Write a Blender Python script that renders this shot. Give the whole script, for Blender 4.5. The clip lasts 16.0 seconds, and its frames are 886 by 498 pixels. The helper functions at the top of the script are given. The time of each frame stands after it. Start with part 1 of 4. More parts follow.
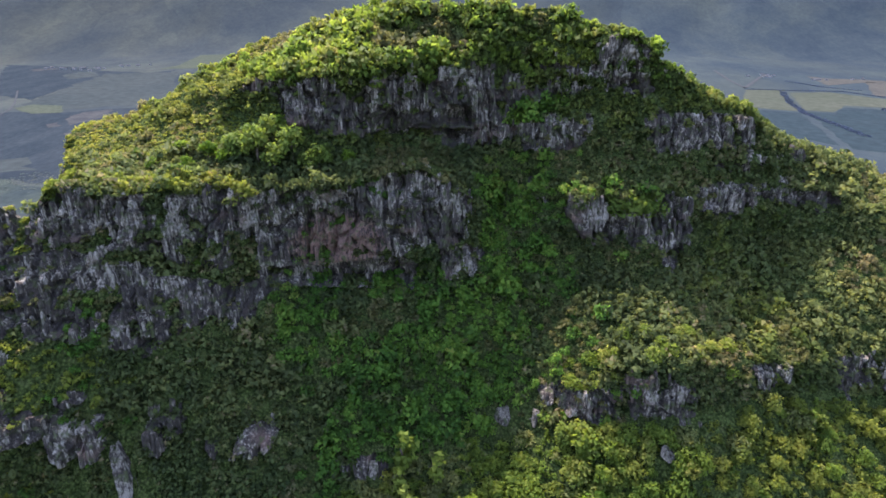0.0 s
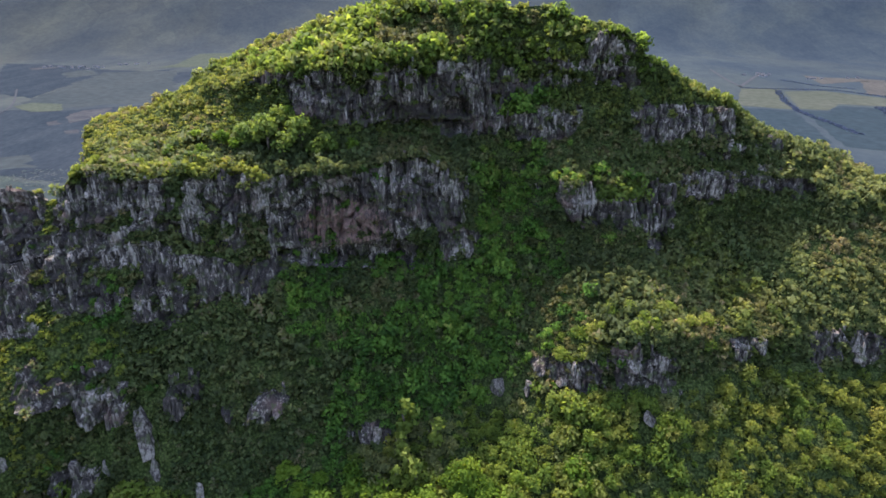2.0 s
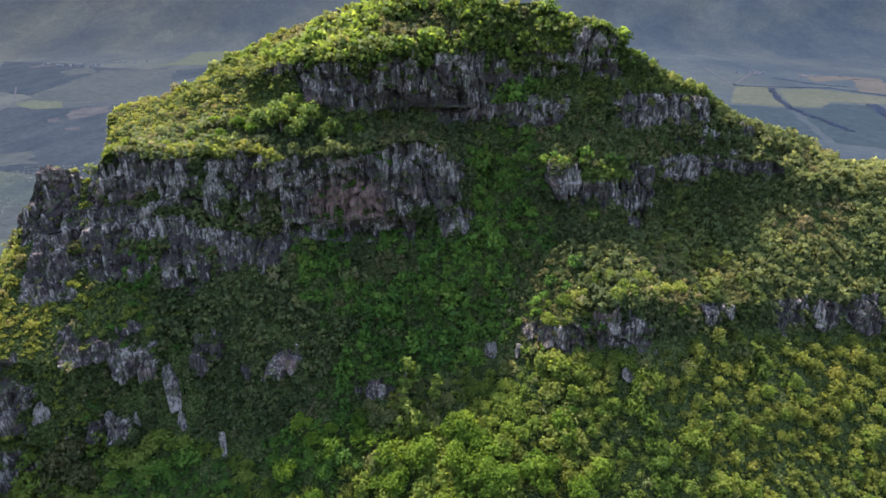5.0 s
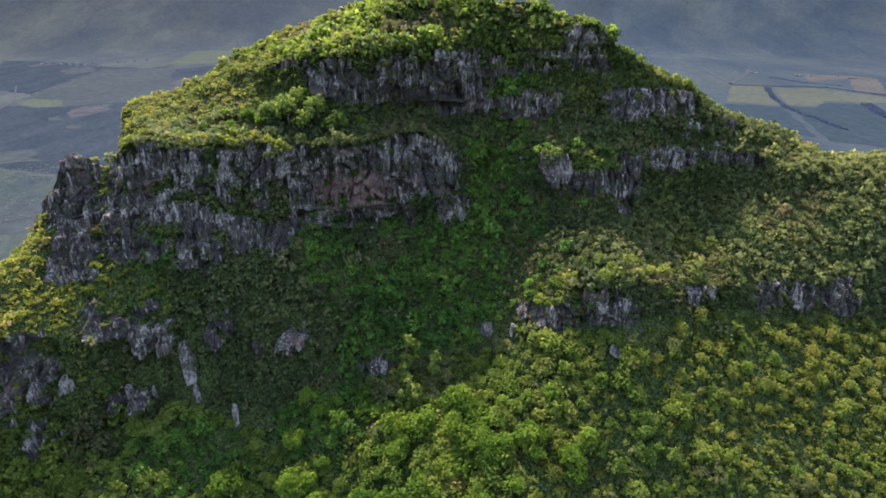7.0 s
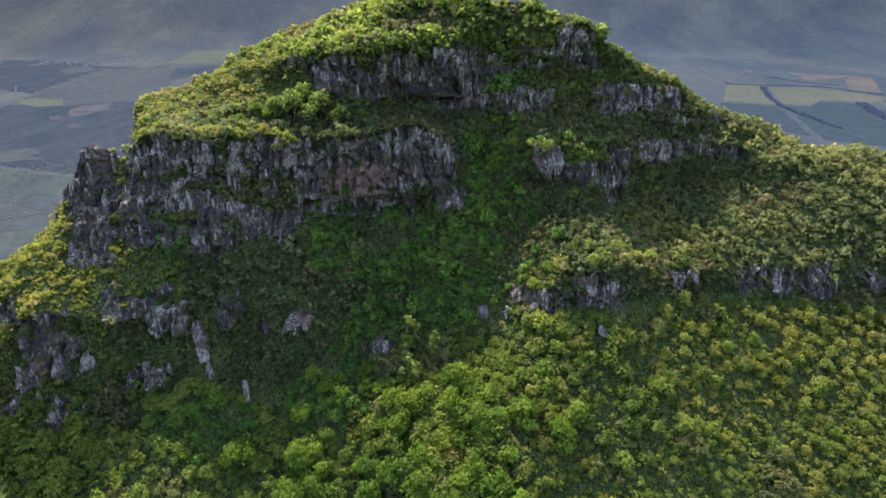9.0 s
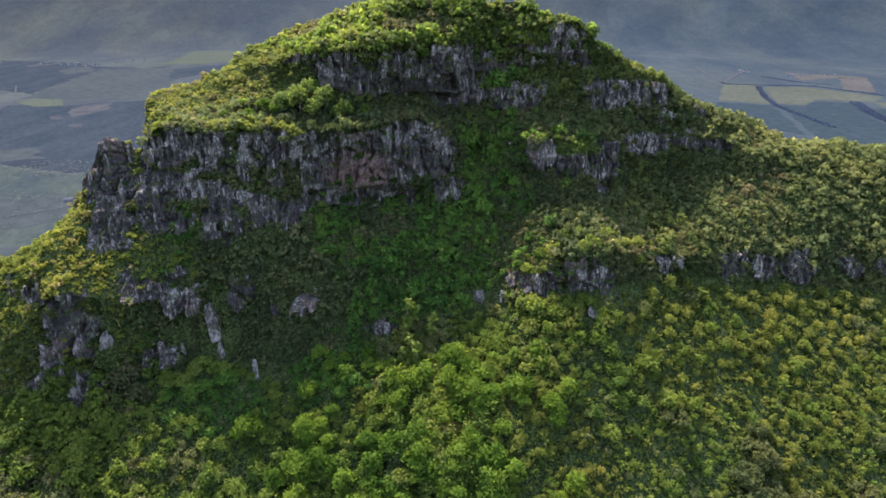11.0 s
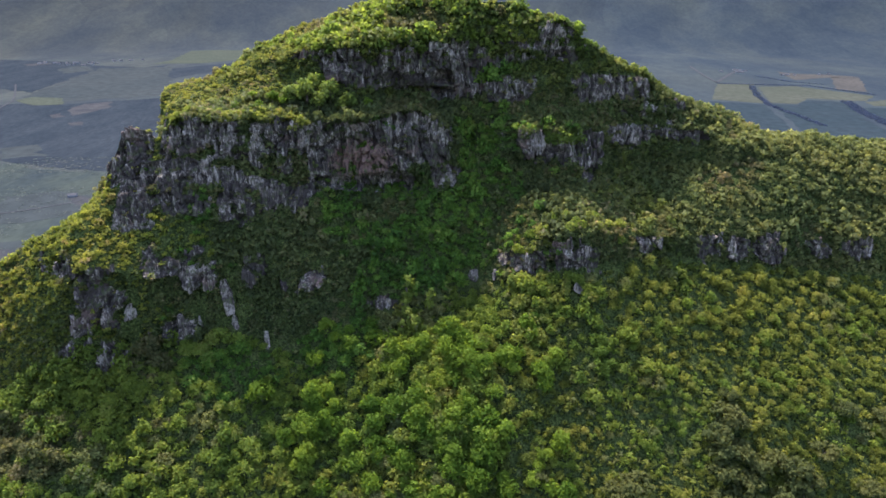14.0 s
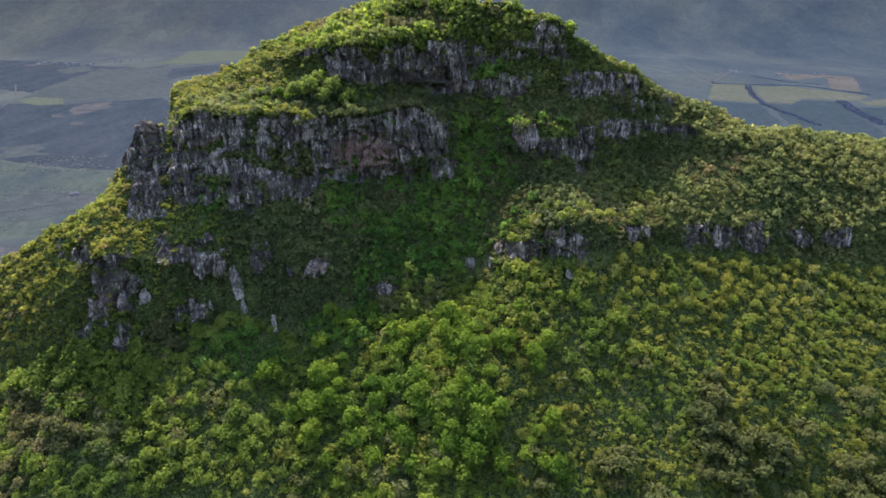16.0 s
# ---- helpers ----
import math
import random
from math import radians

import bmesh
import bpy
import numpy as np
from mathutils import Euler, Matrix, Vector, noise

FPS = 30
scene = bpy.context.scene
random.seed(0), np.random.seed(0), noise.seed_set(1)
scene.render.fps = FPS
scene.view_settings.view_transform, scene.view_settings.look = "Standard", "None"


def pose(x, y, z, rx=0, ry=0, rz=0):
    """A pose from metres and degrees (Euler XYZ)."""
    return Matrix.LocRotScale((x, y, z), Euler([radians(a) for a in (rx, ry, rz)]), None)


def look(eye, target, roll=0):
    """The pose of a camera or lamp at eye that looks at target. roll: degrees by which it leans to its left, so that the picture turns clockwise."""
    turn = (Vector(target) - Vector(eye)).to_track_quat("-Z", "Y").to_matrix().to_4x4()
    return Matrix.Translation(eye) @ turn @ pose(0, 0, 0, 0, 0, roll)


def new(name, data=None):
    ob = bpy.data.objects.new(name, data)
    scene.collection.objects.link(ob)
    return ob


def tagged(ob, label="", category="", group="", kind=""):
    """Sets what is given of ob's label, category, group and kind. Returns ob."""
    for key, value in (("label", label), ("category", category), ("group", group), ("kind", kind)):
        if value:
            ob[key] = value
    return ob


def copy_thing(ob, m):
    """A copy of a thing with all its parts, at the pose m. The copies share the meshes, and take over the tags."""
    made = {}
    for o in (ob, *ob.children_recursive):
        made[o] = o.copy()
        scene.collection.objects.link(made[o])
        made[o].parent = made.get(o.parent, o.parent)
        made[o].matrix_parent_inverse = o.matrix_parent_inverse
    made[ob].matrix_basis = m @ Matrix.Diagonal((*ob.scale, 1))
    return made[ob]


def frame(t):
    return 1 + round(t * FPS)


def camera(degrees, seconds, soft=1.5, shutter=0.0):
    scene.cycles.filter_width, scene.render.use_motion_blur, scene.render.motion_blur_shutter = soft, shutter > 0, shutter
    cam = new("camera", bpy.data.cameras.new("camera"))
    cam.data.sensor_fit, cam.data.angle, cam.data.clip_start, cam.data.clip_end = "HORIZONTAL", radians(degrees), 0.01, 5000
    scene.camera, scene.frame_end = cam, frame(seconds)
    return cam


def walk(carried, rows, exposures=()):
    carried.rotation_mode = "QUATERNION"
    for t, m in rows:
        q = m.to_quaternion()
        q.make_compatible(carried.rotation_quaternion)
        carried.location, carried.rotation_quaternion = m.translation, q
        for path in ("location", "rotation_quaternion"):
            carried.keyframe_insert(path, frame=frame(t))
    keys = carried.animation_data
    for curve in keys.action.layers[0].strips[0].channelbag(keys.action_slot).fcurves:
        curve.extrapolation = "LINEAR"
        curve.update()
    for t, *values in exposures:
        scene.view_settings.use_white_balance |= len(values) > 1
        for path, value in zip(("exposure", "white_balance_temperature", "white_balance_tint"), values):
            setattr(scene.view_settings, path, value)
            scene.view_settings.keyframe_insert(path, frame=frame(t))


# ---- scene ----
cam = camera(75.2, 16.0, 1.65)
METRES, EYE, TILT, LEAN, TURN = 100.0, 280.0, -23.9, 0.0, 0.0
ROWS = [
    (0.0, 0.0, 0.0, 0.0, -0.0, 0.0, 0.0),
    (0.5, -0.0007, -0.0283, -0.0134, -0.06, 0.0, 0.02),
    (1.0, -0.0011, -0.0566, -0.0269, -0.11, -0.01, 0.03),
    (1.5, -0.0019, -0.0846, -0.0393, -0.16, -0.05, 0.03),
    (2.0, -0.0024, -0.1129, -0.0526, -0.21, -0.07, 0.04),
    (2.5, -0.0024, -0.1413, -0.0664, -0.25, -0.08, 0.05),
    (3.0, -0.0032, -0.1695, -0.0796, -0.3, -0.09, 0.06),
    (3.5, -0.0032, -0.1982, -0.0931, -0.33, -0.1, 0.07),
    (4.0, -0.0041, -0.2263, -0.1054, -0.39, -0.13, 0.08),
    (6.5, -0.0065, -0.3677, -0.1685, -0.59, -0.22, 0.12),
    (7.0, -0.0071, -0.3963, -0.1806, -0.64, -0.23, 0.12),
    (7.5, -0.0071, -0.4248, -0.1919, -0.67, -0.26, 0.12),
    (8.0, -0.0076, -0.4536, -0.2043, -0.72, -0.26, 0.12),
    (8.5, -0.0081, -0.4823, -0.217, -0.76, -0.25, 0.15),
    (9.0, -0.008, -0.5089, -0.2278, -0.8, -0.25, 0.17),
    (11.5, -0.009, -0.653, -0.2919, -1.0, -0.19, 0.27),
    (12.0, -0.009, -0.6821, -0.3043, -1.04, -0.2, 0.28),
    (12.5, -0.0098, -0.711, -0.3175, -1.09, -0.17, 0.31),
    (13.0, -0.0102, -0.7398, -0.3294, -1.14, -0.19, 0.3),
    (13.5, -0.011, -0.7684, -0.3408, -1.2, -0.21, 0.29),
    (14.0, -0.0112, -0.7974, -0.3534, -1.24, -0.2, 0.3),
    (14.5, -0.012, -0.8267, -0.3677, -1.28, -0.16, 0.32),
    (15.0, -0.0123, -0.8557, -0.3795, -1.32, -0.16, 0.33),
    (15.5, -0.0127, -0.8851, -0.393, -1.36, -0.13, 0.34),
    (16.0, -0.0134, -0.914, -0.4049, -1.4, -0.14, 0.36),
]
walk(cam, [(t, pose(0, 0, EYE, TILT, LEAN, TURN) @ pose(METRES * x, METRES * y, METRES * z, 90 + pitch, roll, yaw)) for t, x, y, z, yaw, pitch, roll in ROWS],
     [(0.0, 2.53, 6550, 25), (1.0, 2.49, 6550, 25), (1.5, 2.43, 6550, 25), (2.0, 2.38, 6550, 25), (2.5, 2.43, 6550, 25), (3.0, 2.54, 6550, 25), (3.5, 2.54, 6550, 25), (4.0, 2.45, 6550, 25), (6.5, 2.46, 6550, 25), (7.0, 2.38, 6550, 25), (7.5, 2.27, 6550, 25), (8.0, 2.33, 6550, 25), (8.5, 2.42, 6550, 25), (9.0, 2.46, 6550, 25), (11.5, 2.40, 6550, 25), (12.5, 2.40, 6550, 25), (13.0, 2.31, 6550, 25), (14.0, 2.33, 6550, 25), (14.5, 2.41, 6550, 25), (15.0, 2.41, 6550, 25), (16.0, 2.33, 6550, 25)])

# ---------------------------------------------------------------- light
SUN_AZ, SUN_EL = -18.5, 55.3            # degrees to the right of +y (minus: left), and above the horizon
sun_way = Vector((math.sin(radians(SUN_AZ)) * math.cos(radians(SUN_EL)), math.cos(radians(SUN_AZ)) * math.cos(radians(SUN_EL)), math.sin(radians(SUN_EL))))
sun = new("sun", bpy.data.lights.new("sun", "SUN"))
sun.data.energy, sun.data.angle, sun.data.color = 2.65, radians(0.6), (1.0, 0.95, 0.87)
sun.matrix_world = look(sun_way * 900, (0, 0, 0))
world = bpy.data.worlds.new("world")
scene.world = world
world.use_nodes = True
wn = world.node_tree
sky = wn.nodes.new("ShaderNodeTexSky")
sky.sky_type, sky.sun_disc = "NISHITA", False
sky.sun_elevation, sky.sun_rotation = radians(SUN_EL), radians(SUN_AZ)
sky.air_density, sky.dust_density = 1.2, 1.5
back = wn.nodes["Background"]
wn.links.new(sky.outputs[0], back.inputs[0])
back.inputs[1].default_value = 0.15


# ---------------------------------------------------------------- small tools
def hash01(*cells):
    """Pseudo-random numbers from integer cells, the same for the same cell."""
    h = np.zeros(np.broadcast(*cells).shape, dtype=np.uint64)
    for c, k in zip(cells, (374761393, 668265263, 2147483647)):
        h = (h + c.astype(np.int64).astype(np.uint64) * np.uint64(k)) & np.uint64(0xFFFFFFFF)
        h = ((h ^ (h >> np.uint64(13))) * np.uint64(1274126177)) & np.uint64(0xFFFFFFFF)
    return ((h ^ (h >> np.uint64(16))) & np.uint64(0xFFFFFF)).astype(float) / 16777215.0


def vnoise(x, y, seed=0):
    """Smooth noise over the plane, 0 to 1."""
    x, y = np.broadcast_arrays(np.asarray(x, float), np.asarray(y, float))
    i, j = np.floor(x), np.floor(y)
    u, v = x - i, y - j
    u, v = u * u * (3 - 2 * u), v * v * (3 - 2 * v)
    s = np.full_like(i, seed)
    a, b = hash01(i, j, s), hash01(i + 1, j, s)
    c, d = hash01(i, j + 1, s), hash01(i + 1, j + 1, s)
    return (a * (1 - u) + b * u) * (1 - v) + (c * (1 - u) + d * u) * v


def fnoise(x, y, seed=0, octaves=4):
    total, amp, norm = 0.0, 1.0, 0.0
    for k in range(octaves):
        total = total + amp * vnoise(x * 2 ** k + 17.3 * k, y * 2 ** k - 9.1 * k, seed + k)
        norm, amp = norm + amp, amp * 0.5
    return total / norm


def mesh_of(name, verts, faces, smooth=False):
    """A mesh from arrays; faces is one array of triangles or of quads."""
    me = bpy.data.meshes.new(name)
    verts, faces = np.asarray(verts, np.float32), np.asarray(faces, np.int32)
    n, k = faces.shape
    me.vertices.add(len(verts))
    me.vertices.foreach_set("co", verts.ravel())
    me.loops.add(n * k)
    me.loops.foreach_set("vertex_index", faces.ravel())
    me.polygons.add(n)
    me.polygons.foreach_set("loop_start", np.arange(n, dtype=np.int32) * k)
    me.polygons.foreach_set("use_smooth", np.full(n, smooth, dtype=bool))
    me.update(calc_edges=True)
    return me


def part(name, bm, material, parent, label=""):
    me = bpy.data.meshes.new(name)
    bm.to_mesh(me)
    bm.free()
    me.materials.append(material)
    ob = new(name, me)
    ob.parent = parent
    return tagged(ob, label) if label else ob


def grid_faces(rows, cols):
    a = np.arange(rows * cols).reshape(rows, cols)
    return np.stack([a[:-1, :-1], a[:-1, 1:], a[1:, 1:], a[1:, :-1]], -1).reshape(-1, 4)


# ---------------------------------------------------------------- materials
def material(name):
    m = bpy.data.materials.new(name)
    m.use_nodes = True
    m.node_tree.nodes.clear()
    return m, m.node_tree.nodes, m.node_tree.links


def node(nodes, kind, **values):
    n = nodes.new(kind)
    for key, value in values.items():
        n.inputs[key.replace("_", " ")].default_value = value
    return n


def ramp(nodes, links, source, stops):
    r = nodes.new("ShaderNodeValToRGB")
    while len(r.color_ramp.elements) < len(stops):
        r.color_ramp.elements.new(0.5)
    for e, (pos, col) in zip(r.color_ramp.elements, stops):
        e.position, e.color = pos, (*col, 1)
    links.new(source, r.inputs[0])
    return r.outputs[0]


def mixed(nodes, links, fac, a, b, mode="MIX"):
    m = nodes.new("ShaderNodeMix")
    m.data_type, m.blend_type = "RGBA", mode
    for slot, value in ((0, fac), (6, a), (7, b)):
        if isinstance(value, bpy.types.NodeSocket):
            links.new(value, m.inputs[slot])
        else:
            m.inputs[slot].default_value = value if slot == 0 else (*value, 1)
    return m.outputs[2]


def place(nodes, links, scale=(1, 1, 1)):
    geo = nodes.new("ShaderNodeNewGeometry")
    mp = nodes.new("ShaderNodeMapping")
    mp.inputs["Scale"].default_value = scale
    links.new(geo.outputs["Position"], mp.inputs["Vector"])
    return mp.outputs[0]


def tex(nodes, links, scale, where, detail=5.0, rough=0.6):
    n = node(nodes, "ShaderNodeTexNoise", Scale=scale, Detail=detail, Roughness=rough)
    links.new(where, n.inputs["Vector"])
    return n.outputs["Fac"]


def finish(nodes, links, colour, rough=0.9, bump=None, strength=0.5, distance=0.3, translucent=0.0, specular=0.2, normal=None):
    out = nodes.new("ShaderNodeOutputMaterial")
    b = node(nodes, "ShaderNodeBsdfPrincipled", Roughness=rough)
    b.inputs["Specular IOR Level"].default_value = specular
    links.new(colour, b.inputs["Base Color"])
    if bump is not None:
        bp = node(nodes, "ShaderNodeBump", Strength=strength, Distance=distance)
        links.new(bump, bp.inputs["Height"])
        links.new(bp.outputs[0], b.inputs["Normal"])
    if normal is not None:
        links.new(normal, b.inputs["Normal"])
    shader = b.outputs[0]
    if translucent:
        t = nodes.new("ShaderNodeBsdfTranslucent")
        links.new(mixed(nodes, links, 1.0, colour, (1.6, 1.5, 0.75), "MULTIPLY"), t.inputs["Color"])
        mix = nodes.new("ShaderNodeMixShader")
        mix.inputs[0].default_value = translucent
        links.new(shader, mix.inputs[1])
        links.new(t.outputs[0], mix.inputs[2])
        shader = mix.outputs[0]
    links.new(shader, out.inputs["Surface"])


def basalt(name, pale=1.0, each=False, rusty=True):
    """Dark columnar basalt: pale lichen in ragged upright streaks that differ from block to block, black stains and rusty rock."""
    m, n, l = material(name)
    wide = place(n, l)
    streak = tex(n, l, 1.5, place(n, l, (1, 1, 0.12)), 5, 0.65)
    grain = tex(n, l, 2.4, place(n, l, (1, 1, 0.4)), 5, 0.75)
    patch = tex(n, l, 0.09, wide, 3, 0.55)
    if each:
        info = n.new("ShaderNodeObjectInfo")
        own = info.outputs["Random"]
    elif not rusty:
        full = n.new("ShaderNodeValue")
        full.outputs[0].default_value = 1.05
        own = full.outputs[0]
    else:
        cell = n.new("ShaderNodeAttribute")
        cell.attribute_name = "block"
        own = cell.outputs["Fac"]

    def blend(a, share, b):
        """a + share * b"""
        f = n.new("ShaderNodeMath")
        f.operation = "MULTIPLY_ADD"
        l.new(b, f.inputs[0])
        f.inputs[1].default_value = share
        l.new(a, f.inputs[2])
        return f.outputs[0]

    beds = tex(n, l, 0.16, place(n, l, (0.35, 0.35, 1.5)), 3, 0.6)
    lichen = blend(blend(blend(streak, 0.20, own), 0.42, patch), 0.36, beds)
    half = n.new("ShaderNodeMath")
    half.operation = "MULTIPLY"
    half.inputs[1].default_value = 0.5
    l.new(lichen, half.inputs[0])
    base = ramp(n, l, half.outputs[0], [(0.45, (0.036, 0.030, 0.026)), (0.505, (0.060, 0.050, 0.042)), (0.53, (0.135 * pale, 0.117 * pale, 0.096 * pale)), (0.57, (0.275 * pale, 0.246 * pale, 0.205 * pale))])
    grime = ramp(n, l, grain, [(0.38, (0.38, 0.36, 0.355)), (0.54, (1, 1, 1))])
    base = mixed(n, l, 0.9, base, grime, "MULTIPLY")
    rust = 0.0 if not rusty else ramp(n, l, tex(n, l, 0.085, place(n, l, (1, 1, 1.6)), 2, 0.5), [(0.60, (0, 0, 0)), (0.70, (0.6, 0.6, 0.6))])
    base = mixed(n, l, rust, base, (0.105, 0.068, 0.055))
    # the red-brown stain in the middle of the main cliff
    stain = n.new("ShaderNodeTexGradient")
    stain.gradient_type = "SPHERICAL"
    mp = n.new("ShaderNodeMapping")
    mp.vector_type = "TEXTURE"
    mp.inputs["Location"].default_value = (-30, 148, 214.5)
    mp.inputs["Scale"].default_value = (17, 30, 11)
    geo = n.new("ShaderNodeNewGeometry")
    l.new(geo.outputs["Position"], mp.inputs["Vector"])
    l.new(mp.outputs[0], stain.inputs["Vector"])
    ragged = mixed(n, l, 1.0, stain.outputs["Color"], ramp(n, l, streak, [(0.40, (0.3, 0.3, 0.3)), (0.6, (2.2, 2.2, 2.2))]), "MULTIPLY")
    base = mixed(n, l, ramp(n, l, ragged, [(0.15, (0, 0, 0)), (0.6, (0.75, 0.75, 0.75))]), base, (0.17, 0.098, 0.078))
    moss = ramp(n, l, tex(n, l, 0.5, wide, 4, 0.6), [(0.52, (0, 0, 0)), (0.64, (0.8, 0.8, 0.8))])
    base = mixed(n, l, moss, base, (0.048, 0.060, 0.022))
    finish(n, l, base, 0.92, grain, 1.0, 0.5)
    return m


def soil(name):
    m, n, l = material(name)
    w = place(n, l)
    c = ramp(n, l, tex(n, l, 0.35, w, 6, 0.65), [(0.35, (0.034, 0.048, 0.016)), (0.55, (0.060, 0.080, 0.024)), (0.75, (0.09, 0.096, 0.04))])
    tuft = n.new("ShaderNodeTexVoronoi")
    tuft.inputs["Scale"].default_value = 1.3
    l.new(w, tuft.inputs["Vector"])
    # shade between the tufts is put into the colour, in step with the bump
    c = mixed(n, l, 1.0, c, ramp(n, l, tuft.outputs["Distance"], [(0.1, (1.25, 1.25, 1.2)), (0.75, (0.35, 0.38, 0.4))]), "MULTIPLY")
    sunk = n.new("ShaderNodeMath")
    sunk.operation = "SUBTRACT"
    l.new(tex(n, l, 2.2, w, 5), sunk.inputs[0])
    l.new(tuft.outputs["Distance"], sunk.inputs[1])
    finish(n, l, c, 0.95, sunk.outputs[0], 1.0, 0.7, specular=0.0)
    return m


def foliage(name, dark, mid, light, dry, translucent=0.42, each=False):
    """Leaves whose tone follows each plant (attribute tone, or each object's own), each leaf clump and broad patches of the slope."""
    m, n, l = material(name)
    if each:
        info = n.new("ShaderNodeObjectInfo")
        scaled = n.new("ShaderNodeMath")
        scaled.operation = "MULTIPLY"
        scaled.inputs[1].default_value = 0.7
        l.new(info.outputs["Random"], scaled.inputs[0])
        own = scaled.outputs[0]
    else:
        tone = n.new("ShaderNodeAttribute")
        tone.attribute_name = "tone"
        own = tone.outputs["Fac"]
    geo = n.new("ShaderNodeNewGeometry")
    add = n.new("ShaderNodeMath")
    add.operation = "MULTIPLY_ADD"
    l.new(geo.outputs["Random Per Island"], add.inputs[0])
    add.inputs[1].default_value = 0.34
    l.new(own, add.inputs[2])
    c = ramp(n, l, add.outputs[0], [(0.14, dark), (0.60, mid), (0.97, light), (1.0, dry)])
    patch = ramp(n, l, tex(n, l, 0.035, place(n, l), 3), [(0.35, (0.76, 0.85, 0.98)), (0.65, (1.12, 1.04, 1.16))])
    c = mixed(n, l, 1.0, c, patch, "MULTIPLY")
    bough = n.new("ShaderNodeAttribute")
    bough.attribute_name = "bough"
    facing = n.new("ShaderNodeVectorTransform")
    facing.vector_type, facing.convert_from, facing.convert_to = "NORMAL", "OBJECT", "WORLD"
    l.new(bough.outputs["Vector"], facing.inputs[0])
    finish(n, l, c, 0.7, translucent=translucent, specular=0.06, normal=facing.outputs[0])
    return m


ROCK = basalt("basalt")
ROCK_COLUMN = basalt("basalt_column", 0.95, True)
ROCK_PALE = basalt("pale_basalt", 0.85, True)
ROCK_LOOSE = basalt("pale_boulder_rock", 0.78, rusty=False)
SOIL = soil("leaf_litter")
LEAF = foliage("broad_leaves", (0.042, 0.064, 0.015), (0.082, 0.108, 0.022), (0.120, 0.138, 0.030), (0.14, 0.138, 0.042))
LEAF_GREEN = foliage("bright_shade_leaves", (0.031, 0.072, 0.014), (0.066, 0.140, 0.019), (0.104, 0.180, 0.026), (0.135, 0.175, 0.032))
LEAF_PALE = foliage("grey_green_leaves", (0.058, 0.074, 0.024), (0.104, 0.123, 0.036), (0.132, 0.148, 0.045), (0.138, 0.15, 0.05))
# yellow-green scrub of the open shoulders, with sunlight put into its colour
LEAF_SUN = foliage("sunlit_yellow_scrub", (0.074, 0.102, 0.016), (0.122, 0.143, 0.021), (0.160, 0.168, 0.029), (0.175, 0.145, 0.06))
LEAF_LOW = foliage("woodland_leaves", (0.051, 0.086, 0.015), (0.102, 0.152, 0.022), (0.140, 0.182, 0.030), (0.152, 0.176, 0.038), 0.5)
LEAF_OLIVE = foliage("olive_leaves", (0.062, 0.084, 0.016), (0.112, 0.138, 0.023), (0.146, 0.168, 0.030), (0.155, 0.165, 0.037), 0.5)
# plants of the ledges, with the cliffs' shade put into the leaf colour
LEAF_LEDGE_SHADE = foliage("shaded_ledge_leaves", (0.036, 0.050, 0.018), (0.070, 0.092, 0.028), (0.108, 0.124, 0.038), (0.145, 0.125, 0.058))
LEAF_DRY = foliage("dry_olive_scrub", (0.045, 0.056, 0.018), (0.086, 0.090, 0.030), (0.125, 0.116, 0.046), (0.155, 0.128, 0.060))
LEAF_TREE = foliage("tree_leaves", (0.045, 0.092, 0.010), (0.096, 0.160, 0.016), (0.132, 0.190, 0.023), (0.155, 0.19, 0.03), 0.5, each=True)
LEAF_BRIGHT = foliage("light_green_leaves", (0.060, 0.095, 0.017), (0.088, 0.130, 0.022), (0.118, 0.158, 0.029), (0.135, 0.165, 0.036), each=True)
LEAF_SLENDER = foliage("slender_tree_leaves", (0.085, 0.125, 0.020), (0.11, 0.155, 0.024), (0.135, 0.175, 0.032), (0.15, 0.18, 0.04), each=True)
LEAF_FEATHER = foliage("feathery_pale_leaves", (0.044, 0.058, 0.017), (0.063, 0.077, 0.021), (0.082, 0.092, 0.027), (0.094, 0.1, 0.032), each=True)


def plain_paint(name, low, high, scale, deep=1.0, rough=0.95):
    """A dull outdoor surface between two colours, uneven at two scales; deep below 1 draws the pattern out along y."""
    m, n, l = material(name)
    w = place(n, l, (1, deep, 1))
    c = ramp(n, l, tex(n, l, scale, w, 4, 0.6), [(0.35, low), (0.65, high)])
    fine = ramp(n, l, tex(n, l, scale * 8, w, 3, 0.6), [(0.35, (0.85, 0.85, 0.85)), (0.65, (1.12, 1.12, 1.12))])
    finish(n, l, mixed(n, l, 1.0, c, fine, "MULTIPLY"), rough, specular=0.0)
    return m


BARK = plain_paint("bark", (0.05, 0.04, 0.03), (0.13, 0.11, 0.085), 1.5)

